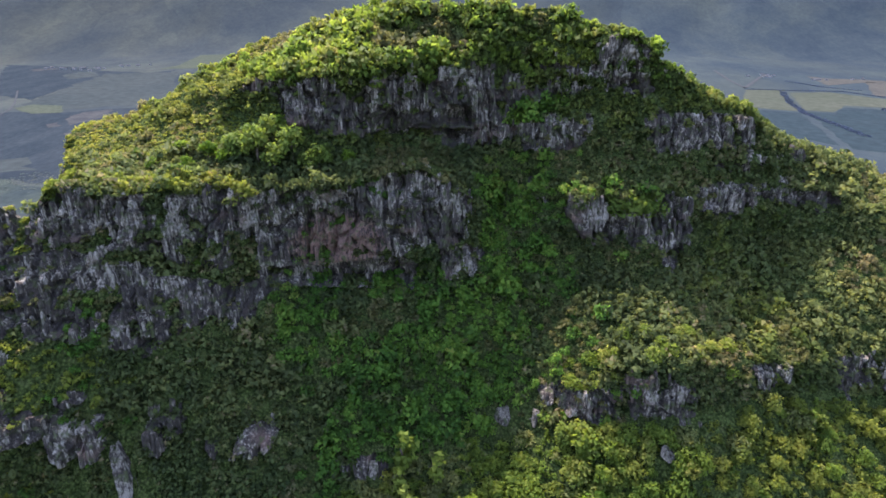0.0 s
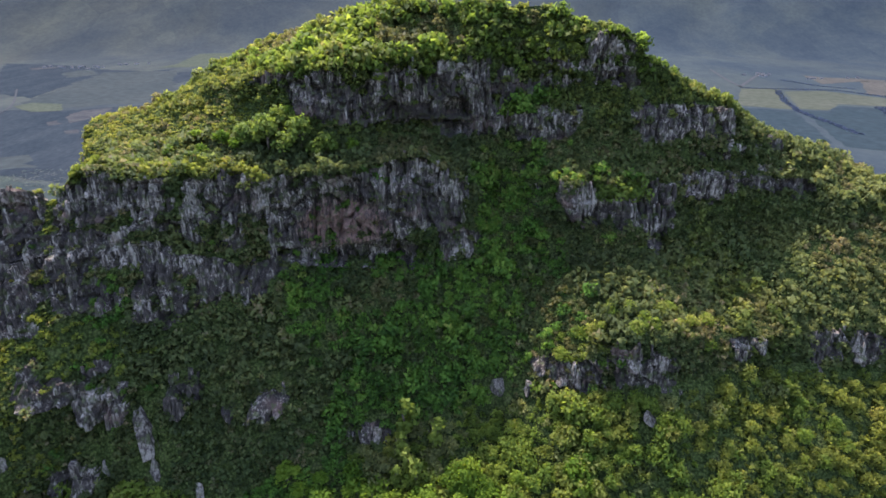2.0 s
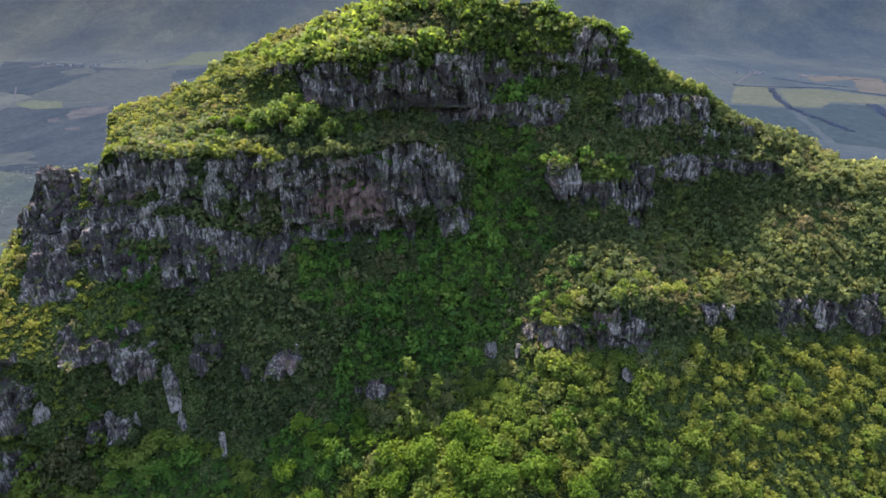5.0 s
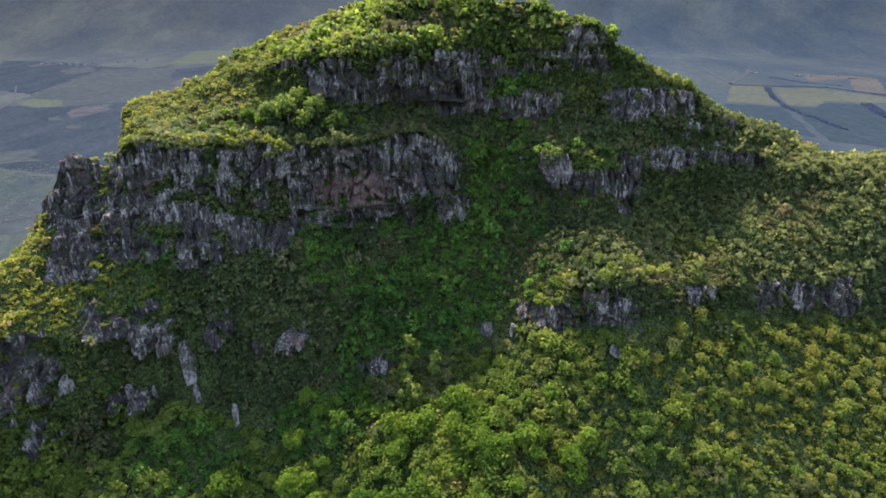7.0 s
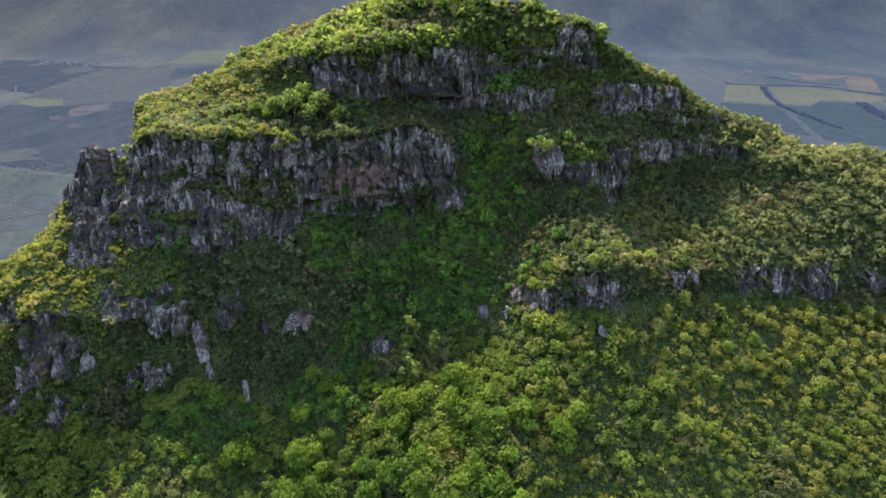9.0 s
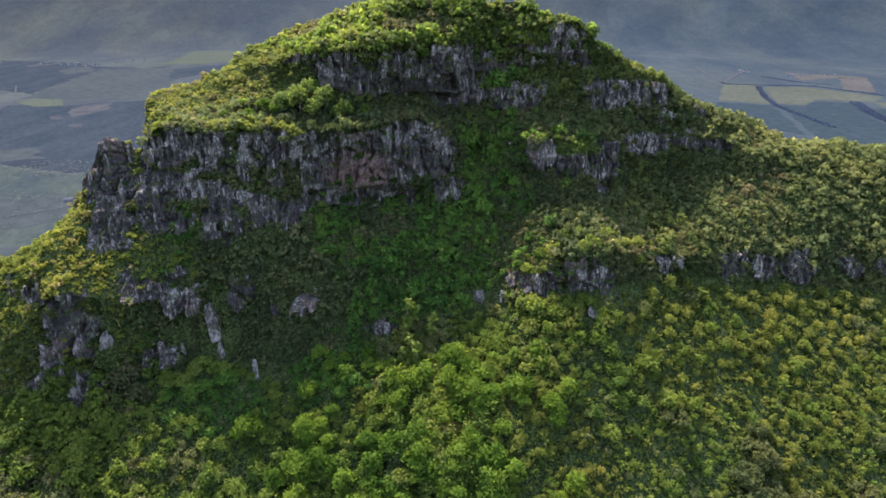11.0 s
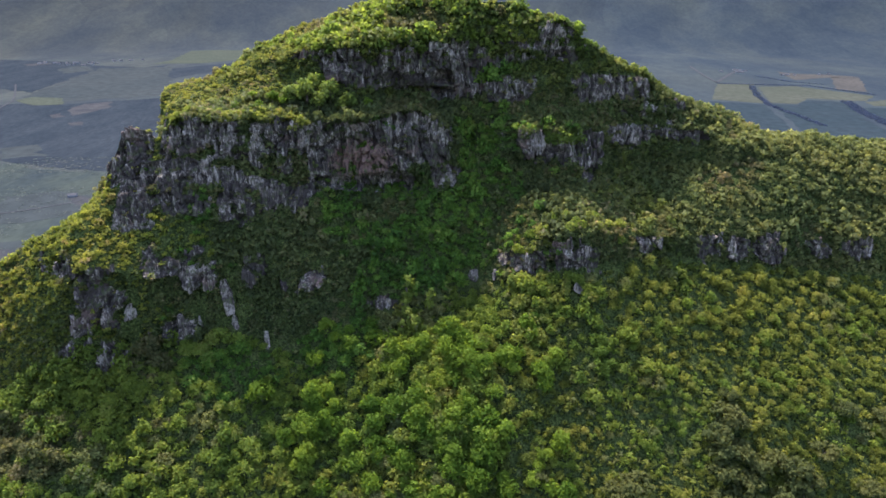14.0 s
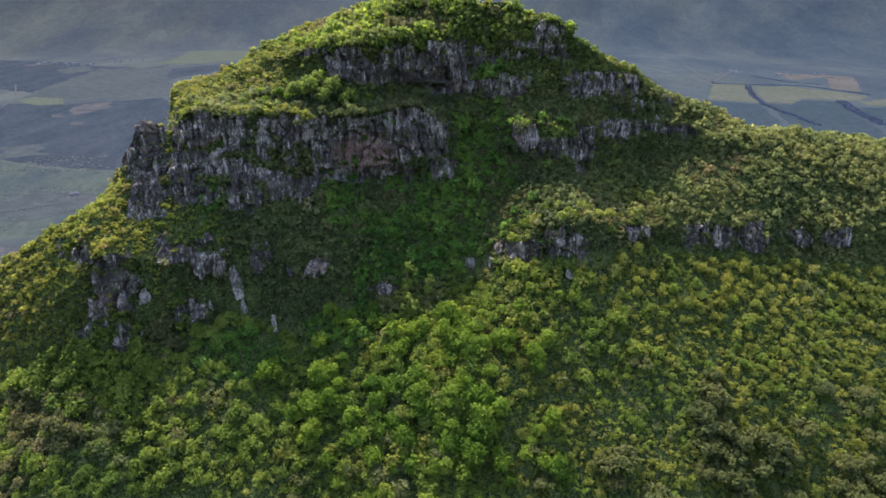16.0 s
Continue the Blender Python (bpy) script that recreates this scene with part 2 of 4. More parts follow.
# ---------------------------------------------------------------- the mountain
# Lines that run across the mountain from its left foot to its right one, each a run of (x, y, z).
LANDFORM = {
    "front_slope": [(-420, 30, 0), (-230, 40, 70), (-145, 45, 125.5), (-122.5, 44.5, 126), (-102.5, 45.5, 125), (-72.5, 49.5, 119.5), (88.5, 52, 112.5), (170.5, 56, 106), (230, 60, 96), (420, 60, 40)],
    "lower_slope": [(-420, 70, 0), (-240, 65, 90), (-180, 72, 132), (-151, 72, 139), (-137, 74, 146), (-117.5, 82, 153), (-105.5, 81, 151.5), (-93.5, 82, 148.5), (-74.5, 84.5, 146.5), (-30, 87, 145), (15, 85, 149), (50, 85, 146), (85, 83, 140), (180, 88, 128), (240, 95, 122), (420, 100, 60)],
    "low_cliff_foot": [(-420, 85, 0), (-220, 78, 110), (-175, 82, 143), (-150, 82.5, 150), (-137, 84, 156), (-123.5, 87.5, 170), (-114, 92, 160.5), (-97.5, 98, 158), (-78.5, 101, 162), (-58, 100, 157.5), (0.5, 120.5, 168.5), (16.5, 127, 164.5), (33.5, 125, 172.5), (49.5, 120.5, 176.5), (64, 119, 179), (81, 124.5, 180.5), (112.5, 135, 175.5), (168.5, 141.5, 167.5), (240, 145, 158), (420, 145, 80)],
    "low_cliff_edge": [(-420, 92, 0), (-220, 92, 120), (-175, 92, 156), (-150, 92, 169), (-134, 92, 179), (-120, 92, 194), (-111.5, 98, 188), (-96, 108, 185.5), (-82, 112, 187), (-58.5, 114, 184), (-29.5, 124, 180), (0.5, 128.5, 175), (16.5, 134.5, 174), (25, 134.5, 177.5), (49, 125.5, 191), (63.5, 123.5, 193), (81, 129, 189.5), (112, 139, 185), (168.5, 147, 179.5), (240, 155, 176), (420, 155, 90)],
    "ledge_foot": [(-420, 105, 0), (-220, 104, 130), (-175, 103, 170), (-136, 103, 194), (-125.5, 104, 203.5), (-115, 111, 198.5), (-93, 119, 199.5), (-71.5, 122, 197), (-53, 134, 197), (-27, 140, 193), (26, 151.5, 193), (45.5, 146, 197.5), (65, 144, 198), (84, 154, 197), (100, 163, 197), (116, 160, 199), (133.5, 158, 199.5), (177.5, 168, 199.5), (240, 172, 194), (420, 172, 100)],
    "ledge_edge": [(-420, 112, 0), (-220, 112, 138), (-173, 112, 180), (-154, 112, 192.5), (-146, 112, 196.5), (-134, 112.5, 201), (-128, 114, 205.5), (-118, 125, 214.5), (-86, 132, 217.5), (-69.5, 133.5, 213.5), (-54, 142, 205.5), (-28, 149, 200.5), (1, 154.5, 198), (26.5, 158.5, 198.5), (47, 154.5, 201.5), (67.5, 154.5, 202.5), (88, 170, 204.5), (104, 174, 205), (120, 173, 206), (139.5, 172, 207), (182.5, 180, 209.5), (240, 184, 203), (420, 184, 105)],
    "main_cliff_foot": [(-420, 130, 0), (-220, 124, 132), (-160, 123, 184), (-139, 122, 198), (-127, 124, 208), (-119.5, 126, 217.5), (-112.5, 129.5, 219.5), (-97.5, 132.5, 220), (-80, 134, 220), (-63, 140, 212), (-39.5, 150, 208), (-15.5, 152, 210), (4, 158, 211), (18.5, 171, 210), (39, 161, 210), (66, 158, 206.5), (84, 172, 214.5), (104, 176.5, 214.5), (124, 177, 215), (138.5, 175, 215), (187, 188, 212.5), (240, 190, 205.5), (420, 190, 108)],
    "main_cliff_edge": [(-420, 135, 0), (-220, 131, 128), (-175, 132, 163), (-143, 130, 190), (-124, 130, 217), (-120, 131.5, 226), (-117, 133, 231.5), (-112.5, 135.5, 233), (-110, 137, 229), (-108, 138.5, 225.5), (-106, 139, 227), (-103.5, 139.5, 231), (-99, 139, 235), (-88, 138, 235.5), (-72, 141, 235), (-56, 149, 232.5), (-45, 149, 231), (-26, 151, 233), (-7, 160, 235), (4, 162.5, 228), (11, 170, 222), (19, 181, 218.5), (40, 166, 224), (59.5, 165, 225), (83.5, 175, 222.5), (106, 179, 222.5), (125, 180, 221.5), (153, 183.5, 215.5), (191, 195, 214), (211, 196, 210.5), (240, 197, 207.5), (420, 197, 110)],
    "terrace": [(-420, 150, 0), (-220, 145, 100), (-135, 142, 180), (-124, 142, 196), (-110, 143, 208), (-107.5, 143, 223), (-104, 148, 229.5), (-98, 154, 235.5), (-85, 152, 235.5), (-70, 152, 235), (-45, 151.5, 231.5), (-26, 157, 233), (-7, 168, 235), (5, 172, 229), (19, 184, 222), (40, 172.5, 226), (60, 171, 227.5), (83, 177, 225.5), (106, 181, 224.5), (125, 181.5, 222), (153, 185.5, 215.5), (190, 195, 214), (211, 196.5, 209.5), (240, 198, 206.5), (420, 198, 110)],
    "step_foot": [(-420, 180, 0), (-220, 178, 100), (-130, 178, 185), (-122, 177, 226), (-119, 177, 233), (-103, 180, 237), (-76.5, 162, 235.5), (-46.5, 155, 233.5), (-28, 165, 235), (-15.5, 178.5, 235), (-3.5, 185, 236), (10, 188.5, 231.5), (28, 183, 234), (46, 183, 233.5), (65.5, 177, 235), (81, 177, 235), (104, 185, 234.5), (118, 184, 227), (143.5, 188, 221), (165, 193, 212.5), (195, 197, 212), (211, 198, 208.5), (240, 200, 206.5), (420, 200, 110)],
    "step_edge": [(-420, 192, 0), (-220, 192, 100), (-136, 192, 185), (-129.5, 192, 226), (-127.5, 192, 235.5), (-106, 188, 237.5), (-79, 171, 240), (-48, 165, 240.5), (-29, 170, 240), (-15.5, 184.5, 239), (10, 192, 237), (26, 185.5, 242), (46.5, 186, 241.5), (66, 181, 244), (81, 183, 246), (98.5, 188, 244), (109, 187, 236), (126, 189.5, 229.5), (145.5, 192, 222.5), (167, 196, 212.5), (195, 200, 213), (211, 201, 209.5), (240, 203, 207.5), (420, 203, 110)],
    "top_cliff_foot": [(-420, 197, 0), (-220, 197, 100), (-138, 197, 185), (-131, 197, 227), (-128, 197, 237), (-109, 196, 240.5), (-82.5, 182, 245), (-50, 171.5, 244.5), (-31, 169, 241.5), (-20, 178, 241), (-12, 184, 241), (-3.5, 184, 241), (10, 191, 239), (26, 191, 245.5), (46, 190, 248), (64.5, 184.5, 250.5), (80, 186, 250), (97, 190.5, 245.5), (110, 190, 236.5), (126, 194.5, 230.5), (147.5, 196, 223.5), (169, 199, 212.5), (195, 203, 213), (211, 204, 209.5), (240, 206, 207.5), (420, 206, 110)],
    "top_cliff_edge": [(-420, 202, 0), (-220, 202, 100), (-138, 202, 185), (-131.5, 202, 227.5), (-128, 201, 236.5), (-112, 204, 240), (-86, 192, 250), (-66.5, 183, 254.5), (-46.5, 176, 257.5), (-31, 170, 258.5), (-20, 173, 260), (-10, 179, 260.5), (0, 186, 260.5), (27.5, 198, 262), (48.5, 195, 265.5), (57.5, 184, 269.5), (62, 181, 265.5), (68.5, 185, 260), (78, 186, 255.5), (86, 190, 250.5), (98, 193, 246), (110.5, 193, 236.5), (126, 197.5, 230.5), (149.5, 200, 223), (171.5, 203, 211), (195, 207, 212), (211, 208, 209), (240, 210, 207.5), (420, 210, 110)],
    "ridge": [(-420, 207, 0), (-220, 207, 100), (-138, 207, 185), (-132, 207, 227.5), (-128.5, 205, 237), (-102.5, 214, 241.5), (-85, 214, 254.5), (-64.5, 212, 264.5), (-40.5, 212, 271), (-19, 204, 277), (5.5, 204, 277.5), (34, 205, 275.5), (49, 200, 271), (57.5, 190, 270), (63, 186, 267.5), (69.5, 189, 260), (78, 190.5, 255.5), (86, 194, 250.5), (98, 198, 245.5), (111.5, 199, 236), (126, 202, 230.5), (153, 206, 222.5), (175, 208, 211), (195, 212, 211), (211, 213, 208), (240, 215, 206.5), (420, 215, 110)],
}

# Steps of the surface between one line and the next.
STEPS = [4, 16, 26, 34, 14, 30, 14, 44, 6, 12, 24, 10, 36, 12, 6, 4]

xs = np.concatenate([np.arange(-420, -182, 6.0), np.arange(-182, -146, 0.9), np.arange(-146, 208, 0.52), np.arange(208, 252, 0.9), np.arange(252, 421, 6.0)])


def smooth_line(points, width=2.2):
    p = np.array(points, float)
    fine = np.arange(-460, 461, 0.5)
    k = np.exp(-0.5 * (np.arange(-16, 17) * 0.5 / width) ** 2)
    k /= k.sum()
    ys = np.convolve(np.pad(np.interp(fine, p[:, 0], p[:, 1]), 16, "edge"), k, "valid")
    zs = np.convolve(np.pad(np.interp(fine, p[:, 0], p[:, 2]), 16, "edge"), k, "valid")
    return np.interp(xs, fine, ys), np.interp(xs, fine, zs)


lines = [smooth_line(v, 6.0 if k in ("front_slope", "lower_slope") else 1.0) for k, v in LANDFORM.items()]
ridge_y, ridge_z = lines[-1]
lines.insert(0, (np.full_like(xs, -150.0), np.full_like(xs, 0.0)))
lines.append((ridge_y + 30, np.maximum(ridge_z - 34, 0)))
lines.append((ridge_y + 330, np.full_like(xs, 0.0)))

rows_y, rows_z, rows_seg, rows_f = [], [], [], []
for s, count in enumerate(STEPS):
    for f in np.arange(count) / count:
        rows_y.append(lines[s][0] * (1 - f) + lines[s + 1][0] * f)
        rows_z.append(lines[s][1] * (1 - f) + lines[s + 1][1] * f)
        rows_seg.append(s)
        rows_f.append(f)
rows_y.append(lines[-1][0])
rows_z.append(lines[-1][1])
rows_seg.append(len(STEPS) - 1)
rows_f.append(1.0)
GY, GZ = np.array(rows_y), np.array(rows_z)
GX = np.broadcast_to(xs, GY.shape).copy()
SEG = np.array(rows_seg)[:, None] + np.zeros_like(GX, dtype=int)
PART = np.array(rows_f)[:, None] + np.zeros_like(GX)
# how steep the land is, 0 (slope) to 1 (cliff)
dy, dz = np.gradient(GY, axis=0), np.gradient(GZ, axis=0)
steep = np.degrees(np.arctan2(np.abs(dz), np.maximum(dy, 1e-3)))
rocky = np.clip((steep - 50 + 16 * (fnoise(GX * 0.07, GZ * 0.07, 57, 3) - 0.5)) / 11, 0, 1)
for r in range(3):
    rocky[1:-1] = (rocky[:-2] + rocky[1:-1] * 2 + rocky[2:]) / 4
near = np.clip((GX + 195) / 20, 0, 1) * np.clip((265 - GX) / 20, 0, 1) * ((GY > 20) & (GY < 240))
# bare rock by line of the land: the name of each run of cliff
CLIFFS = {2: "foot_outcrop", 3: "low_cliff", 4: "lower_ledge_rock", 5: "ledge_cliff", 6: "upper_ledge_rock", 7: "main_cliff", 8: "terrace_rock", 9: "step_outcrop", 10: "step_cliff", 11: "upper_step_rock", 12: "top_cliff"}
# bare faces among the plants: middle x and z, half width, half height
FACES = {
    "main": [(-96.4, 227.6, 10.4, 8.4), (-81, 229.6, 6.6, 5.8), (-66, 227.3, 6.5, 7.2), (-56, 228.4, 5, 6.2), (-43.5, 219.8, 9.6, 13.4), (-26.2, 222.4, 11.4, 11.4), (-9, 223, 9, 10.6), (2.2, 221, 6.4, 8.4), (-3.6, 232, 3.0, 4.4)],
    "ledge": [(-114.5, 226, 6.6, 8.8), (-106, 219, 16, 3.4), (-84, 219.6, 9, 2.4), (-108.5, 214.6, 15.5, 4.4), (-83.4, 215.6, 12.5, 5.0), (-66.5, 214.4, 7.4, 5.4), (-75.6, 205, 6.4, 6.0), (-60.5, 203.0, 8.0, 5.0), (-43, 206.4, 11.5, 4.2), (-24.5, 206.4, 10, 5.0), (-113.8, 207.4, 10.2, 3.2), (-114.2, 200, 5.8, 3.4), (-95, 206, 6.5, 2.4), (6, 204.6, 6, 3.8), (-36, 203, 9, 3.0), (-14, 204, 8, 2.6)],
    "foot": [(-128, 189.6, 8, 1.2), (-113.5, 190.2, 6.5, 2.2), (-100, 187.2, 7, 2.0), (-88.5, 181.4, 4.6, 4.8), (-69.6, 182, 3.4, 3.6), (-117, 179, 7.2, 3.8), (-120, 172, 5.0, 3.4), (-127, 164, 3.4, 2.4), (-115, 159.5, 3.2, 2.6), (-96, 162.6, 4.4, 2.6), (-17, 166.2, 4, 1.3), (-50, 176.5, 4.0, 1.2)],
    "slope": [(38.5, 179.9, 8, 3.4), (57.1, 182.4, 10, 4.8), (91, 184.6, 5.0, 2.4), (120, 180, 6, 4.4), (133, 179, 5, 4.4), (147, 177.6, 6, 4.6), (176, 174.8, 5, 3.6), (192, 173.8, 7, 3.2)],
    "right": [(47.5, 217.6, 9.2, 7.6), (64.5, 218.4, 9.5, 6.8), (70.5, 210.5, 5.4, 6.2), (94.5, 219.8, 11.5, 3.6), (117, 220, 13.5, 3.6), (105, 230.5, 10, 1.8), (33, 238.4, 10.2, 5.8), (73.8, 241, 10, 5.2), (92, 240.6, 9.5, 5.0), (31, 223.2, 3.6, 2.6)],
    "top": [(-53.5, 254.4, 7.4, 2.4), (-36.5, 249.6, 10.2, 7.2), (-16, 248.4, 12.8, 8.4), (7, 248.4, 12.4, 10), (28, 250.6, 11, 5.2), (55.5, 263, 5.5, 3.2), (52, 255.2, 10.5, 3.8), (38, 257.6, 8, 2.0), (5, 241, 9.5, 8.0), (15, 240, 6, 5)],
}
# green gullies and shelves that cut into them, in the same way
SHELVES = [(-73.5, 231, 2.4, 6), (-62, 218.4, 7.5, 2.2), (-97, 221.4, 10, 1.3), (-79, 218.4, 8, 1.8), (-110, 210.6, 11, 1.1), (-89, 210.6, 7, 1.2), (-66, 208.6, 7, 1.3), (-40, 210, 7, 1.0), (-13, 237.4, 9, 1.6), (52, 225.8, 7, 1.6), (36, 254, 13, 1.6), (56, 249, 9, 1.6), (22, 246, 5, 2.4), (103, 215, 3, 3)]


def cover(faces, power=3.0):
    """How far each spot lies inside the nearest of some faces, in metres; outside it is negative."""
    best = np.full_like(GX, -9.0)
    for x, z, wide, high in faces:
        d = ((np.abs(GX - x) / wide) ** power + (np.abs(GZ - z) / high) ** power) ** (1 / power)
        best = np.maximum(best, (1 - d) * min(wide, high))
    return best


def cells(u, v, seed):
    """Cellular pattern: each cell's own number, and how far a spot lies from its cell's border."""
    i, j = np.floor(u), np.floor(v)
    near1, near2, own = np.full_like(u, 9.0), np.full_like(u, 9.0), np.zeros_like(u)
    s = np.full_like(i, seed)
    for di in (-1, 0, 1):
        for dj in (-1, 0, 1):
            a, b = i + di, j + dj
            d = np.hypot(u - a - 0.1 - 0.8 * hash01(a, b, s), v - b - 0.1 - 0.8 * hash01(a, b, s + 1))
            own = np.where(d < near1, hash01(a, b, s + 2), own)
            near2 = np.minimum(near2, np.maximum(d, near1))
            near1 = np.minimum(near1, d)
    return own, near2 - near1


rag = (fnoise(GX * 0.17, GZ * 0.13, 51, 3) - 0.5) * 6.5 + (fnoise(GX * 0.55, GZ * 0.30, 53, 2) - 0.5) * 4.0
inside = np.max([cover(f) for f in FACES.values()], axis=0)
hole = cover(SHELVES)
bare = np.clip((inside + 0.5 + rag) / 0.8 + 0.5, 0, 1) * np.clip((0.4 - hole + 0.6 * rag) / 0.8 + 0.5, 0, 1)
bare = np.maximum(bare, np.exp(-(np.hypot((GX - 4.5) / 8, (GZ - 242) / 7.5)) ** 6))
bare = bare * near * ((SEG >= 2) & (SEG <= 12)) * np.where(SEG <= 3, 1.0, np.clip((steep - 38) / 10, 0, 1)) * np.where((SEG == 7) & (PART > 0.9) & (fnoise(GX * 0.3, GX * 0, 23, 2) > 0.47), 0.2, 1.0)
rocky = np.maximum(rocky * np.clip((inside + 4) / 3, 0.35, 1), bare)
# columns, buttresses and gullies of the cliffs; lumps and hollows of the slopes
warp = (fnoise(GX * 0.06, GZ * 0.09, 11, 3) - 0.5) * 9
twist = (fnoise(GX * 0.3, GZ * 0.22, 15, 2) - 0.5) * 1.6
great, great_rim = cells((GX + warp) / 7.5, GZ / 15.0 + GX * 0.02, 5)
block, block_rim = cells((GX + 0.4 * warp + twist) / 2.1, GZ / 6.5 + 0.12 * twist, 25)
chip, chip_rim = cells((GX + twist) / 0.95, GZ / 2.3, 45)
shelf = fnoise(GX * 0.07, GZ * 0.33, 21, 3)
overhang = np.exp(-((GX + 26) / 20) ** 4 - ((GZ - 202.5) / 5.0) ** 4)
rocky = np.maximum(rocky, 0.9 * overhang)
arch = np.hypot((GX - 4.5) / 5.6, (GZ - 240.5) / 6.2)
cave = 1.2 * np.exp(-arch ** 6) - 0.22 * np.exp(-((arch - 1.28) / 0.16) ** 2) * (GZ > 239) + 1.3 * overhang
out = (great - 0.5) * 4.4 - 2.2 * np.clip(1 - great_rim / 0.16, 0, 1) + (block - 0.45) * 2.2 - 1.1 * np.clip(1 - block_rim / 0.2, 0, 1) + (chip - 0.5) * 0.8 - 0.4 * np.clip(1 - chip_rim / 0.2, 0, 1) + (shelf - 0.5) * 3.6 - 6.0 * cave
out = out + 1.4 * bare * np.clip((SEG <= 4) * 1.0, 0, 1)
lump = (fnoise(GX * 0.05, GY * 0.05, 3, 4) - 0.5) * 3.4
lump = lump + (fnoise(GX * 0.045 + GY * 0.012, GY * 0.014, 81, 3) - 0.5) * 7 * np.clip((118 - GY) / 14, 0, 1) * np.clip((GY - 20) / 20, 0, 1)
foot = np.clip(PART / 0.12, 0.25, 1)
GY = GY - near * rocky * foot * out
GZ = GZ + near * (1 - rocky) * lump + near * rocky * (block - 0.5) * 0.9
verts = np.stack([GX, GY, GZ], -1).reshape(-1, 3)
faces = grid_faces(*GX.shape)
face_rock = ((bare[:-1, :-1] + bare[1:, 1:] + bare[1:, :-1] + bare[:-1, 1:]) / 4 > 0.45).ravel()
face_seg = SEG[:-1, :-1].ravel()

# lichen differs from block to block and is thickest towards the top of the tall cliffs
lichen = 0.65 * block + 0.35 * chip + np.where(np.isin(SEG, (7, 10, 12)), 0.5 * (PART - 0.5), 0)


def cut(name, chosen, mat):
    """A piece of the land's surface as a mesh of its own."""
    f = faces[chosen]
    used, f = np.unique(f, return_inverse=True)
    me = mesh_of(name, verts[used], f.reshape(-1, 4))
    me.attributes.new("block", "FLOAT", "POINT").data.foreach_set("value", lichen.ravel()[used].astype(np.float32))
    me.materials.append(mat)
    return new(name, me)


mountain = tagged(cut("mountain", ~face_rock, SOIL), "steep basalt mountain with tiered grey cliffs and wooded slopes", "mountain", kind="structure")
cliff_of = {}
for s, name in CLIFFS.items():
    if not (face_rock & (face_seg == s)).any():
        continue
    cliff_of[s] = tagged(cut(name, face_rock & (face_seg == s), ROCK), "weathered grey basalt cliff with pale streaks")
    cliff_of[s].parent = mountain

# ---------------------------------------------------------------- plants
rng = np.random.default_rng(4)


def crown_proto(leaves, blobs, flat=0.8, leaf=0.5, seed=1, spread=0.7, lobe=1.0, level=0.35, loose=0.7, column=False):
    """A crown of radius about 1 on the origin: leaf clumps over many uneven boughs, spread out or, as a column, one
    above another.
    loose: how far each clump turns its own way. Returns vertices, triangles, the way each clump faces and each bough's
    own tone with top light put in."""
    r = np.random.default_rng(seed)
    ang = r.uniform(0, 2 * np.pi, blobs)
    rad = np.sqrt(r.uniform(0.02, 1, blobs)) * spread
    dome = np.sqrt(np.clip(1.1 - (rad / max(spread, 0.1)) ** 2, 0.08, 1))
    rise = r.uniform(0.02, 1.0, blobs) if column else 0.10 + 0.75 * dome * r.uniform(0.3, 1.3, blobs)
    c = np.stack([np.cos(ang) * rad, np.sin(ang) * rad, rise * flat], -1)
    size = r.uniform(0.16, 0.40, blobs) * (1 + 1.6 / blobs) * lobe
    which = r.choice(blobs, leaves, p=size ** 2 / (size ** 2).sum())
    d = r.normal(size=(leaves, 3))
    d[:, 2] = np.abs(d[:, 2]) * 1.1 - 0.35
    d /= np.linalg.norm(d, axis=1)[:, None]
    p = c[which] + d * size[which, None] * np.array([1, 1, 0.85]) * r.uniform(0.55, 1.3, leaves)[:, None]
    nrm = d * 0.8 + r.normal(size=(leaves, 3)) * 0.75 + (0, 0, 0.45)
    nrm /= np.linalg.norm(nrm, axis=1)[:, None]
    side = np.cross(nrm, r.normal(size=(leaves, 3)))
    side /= np.linalg.norm(side, axis=1)[:, None]
    along = np.cross(nrm, side)
    w = (leaf * r.uniform(0.5, 1.4, leaves))[:, None]
    v = np.stack([p - side * w * 0.5 - along * w * 0.4, p + side * w * 0.5 - along * w * 0.4 + nrm * w * 0.1, p + along * w * 0.9], 1).reshape(-1, 3)
    bough = d * (1 - loose) + nrm * loose + np.array([0, 0, level])
    bough /= np.linalg.norm(bough, axis=1)[:, None]
    # each bough's own tone, plus light from above painted onto its upper clumps
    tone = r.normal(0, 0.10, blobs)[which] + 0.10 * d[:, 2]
    return v, np.arange(leaves * 3).reshape(-1, 3), np.repeat(bough, 3, axis=0), np.repeat(tone, 3)


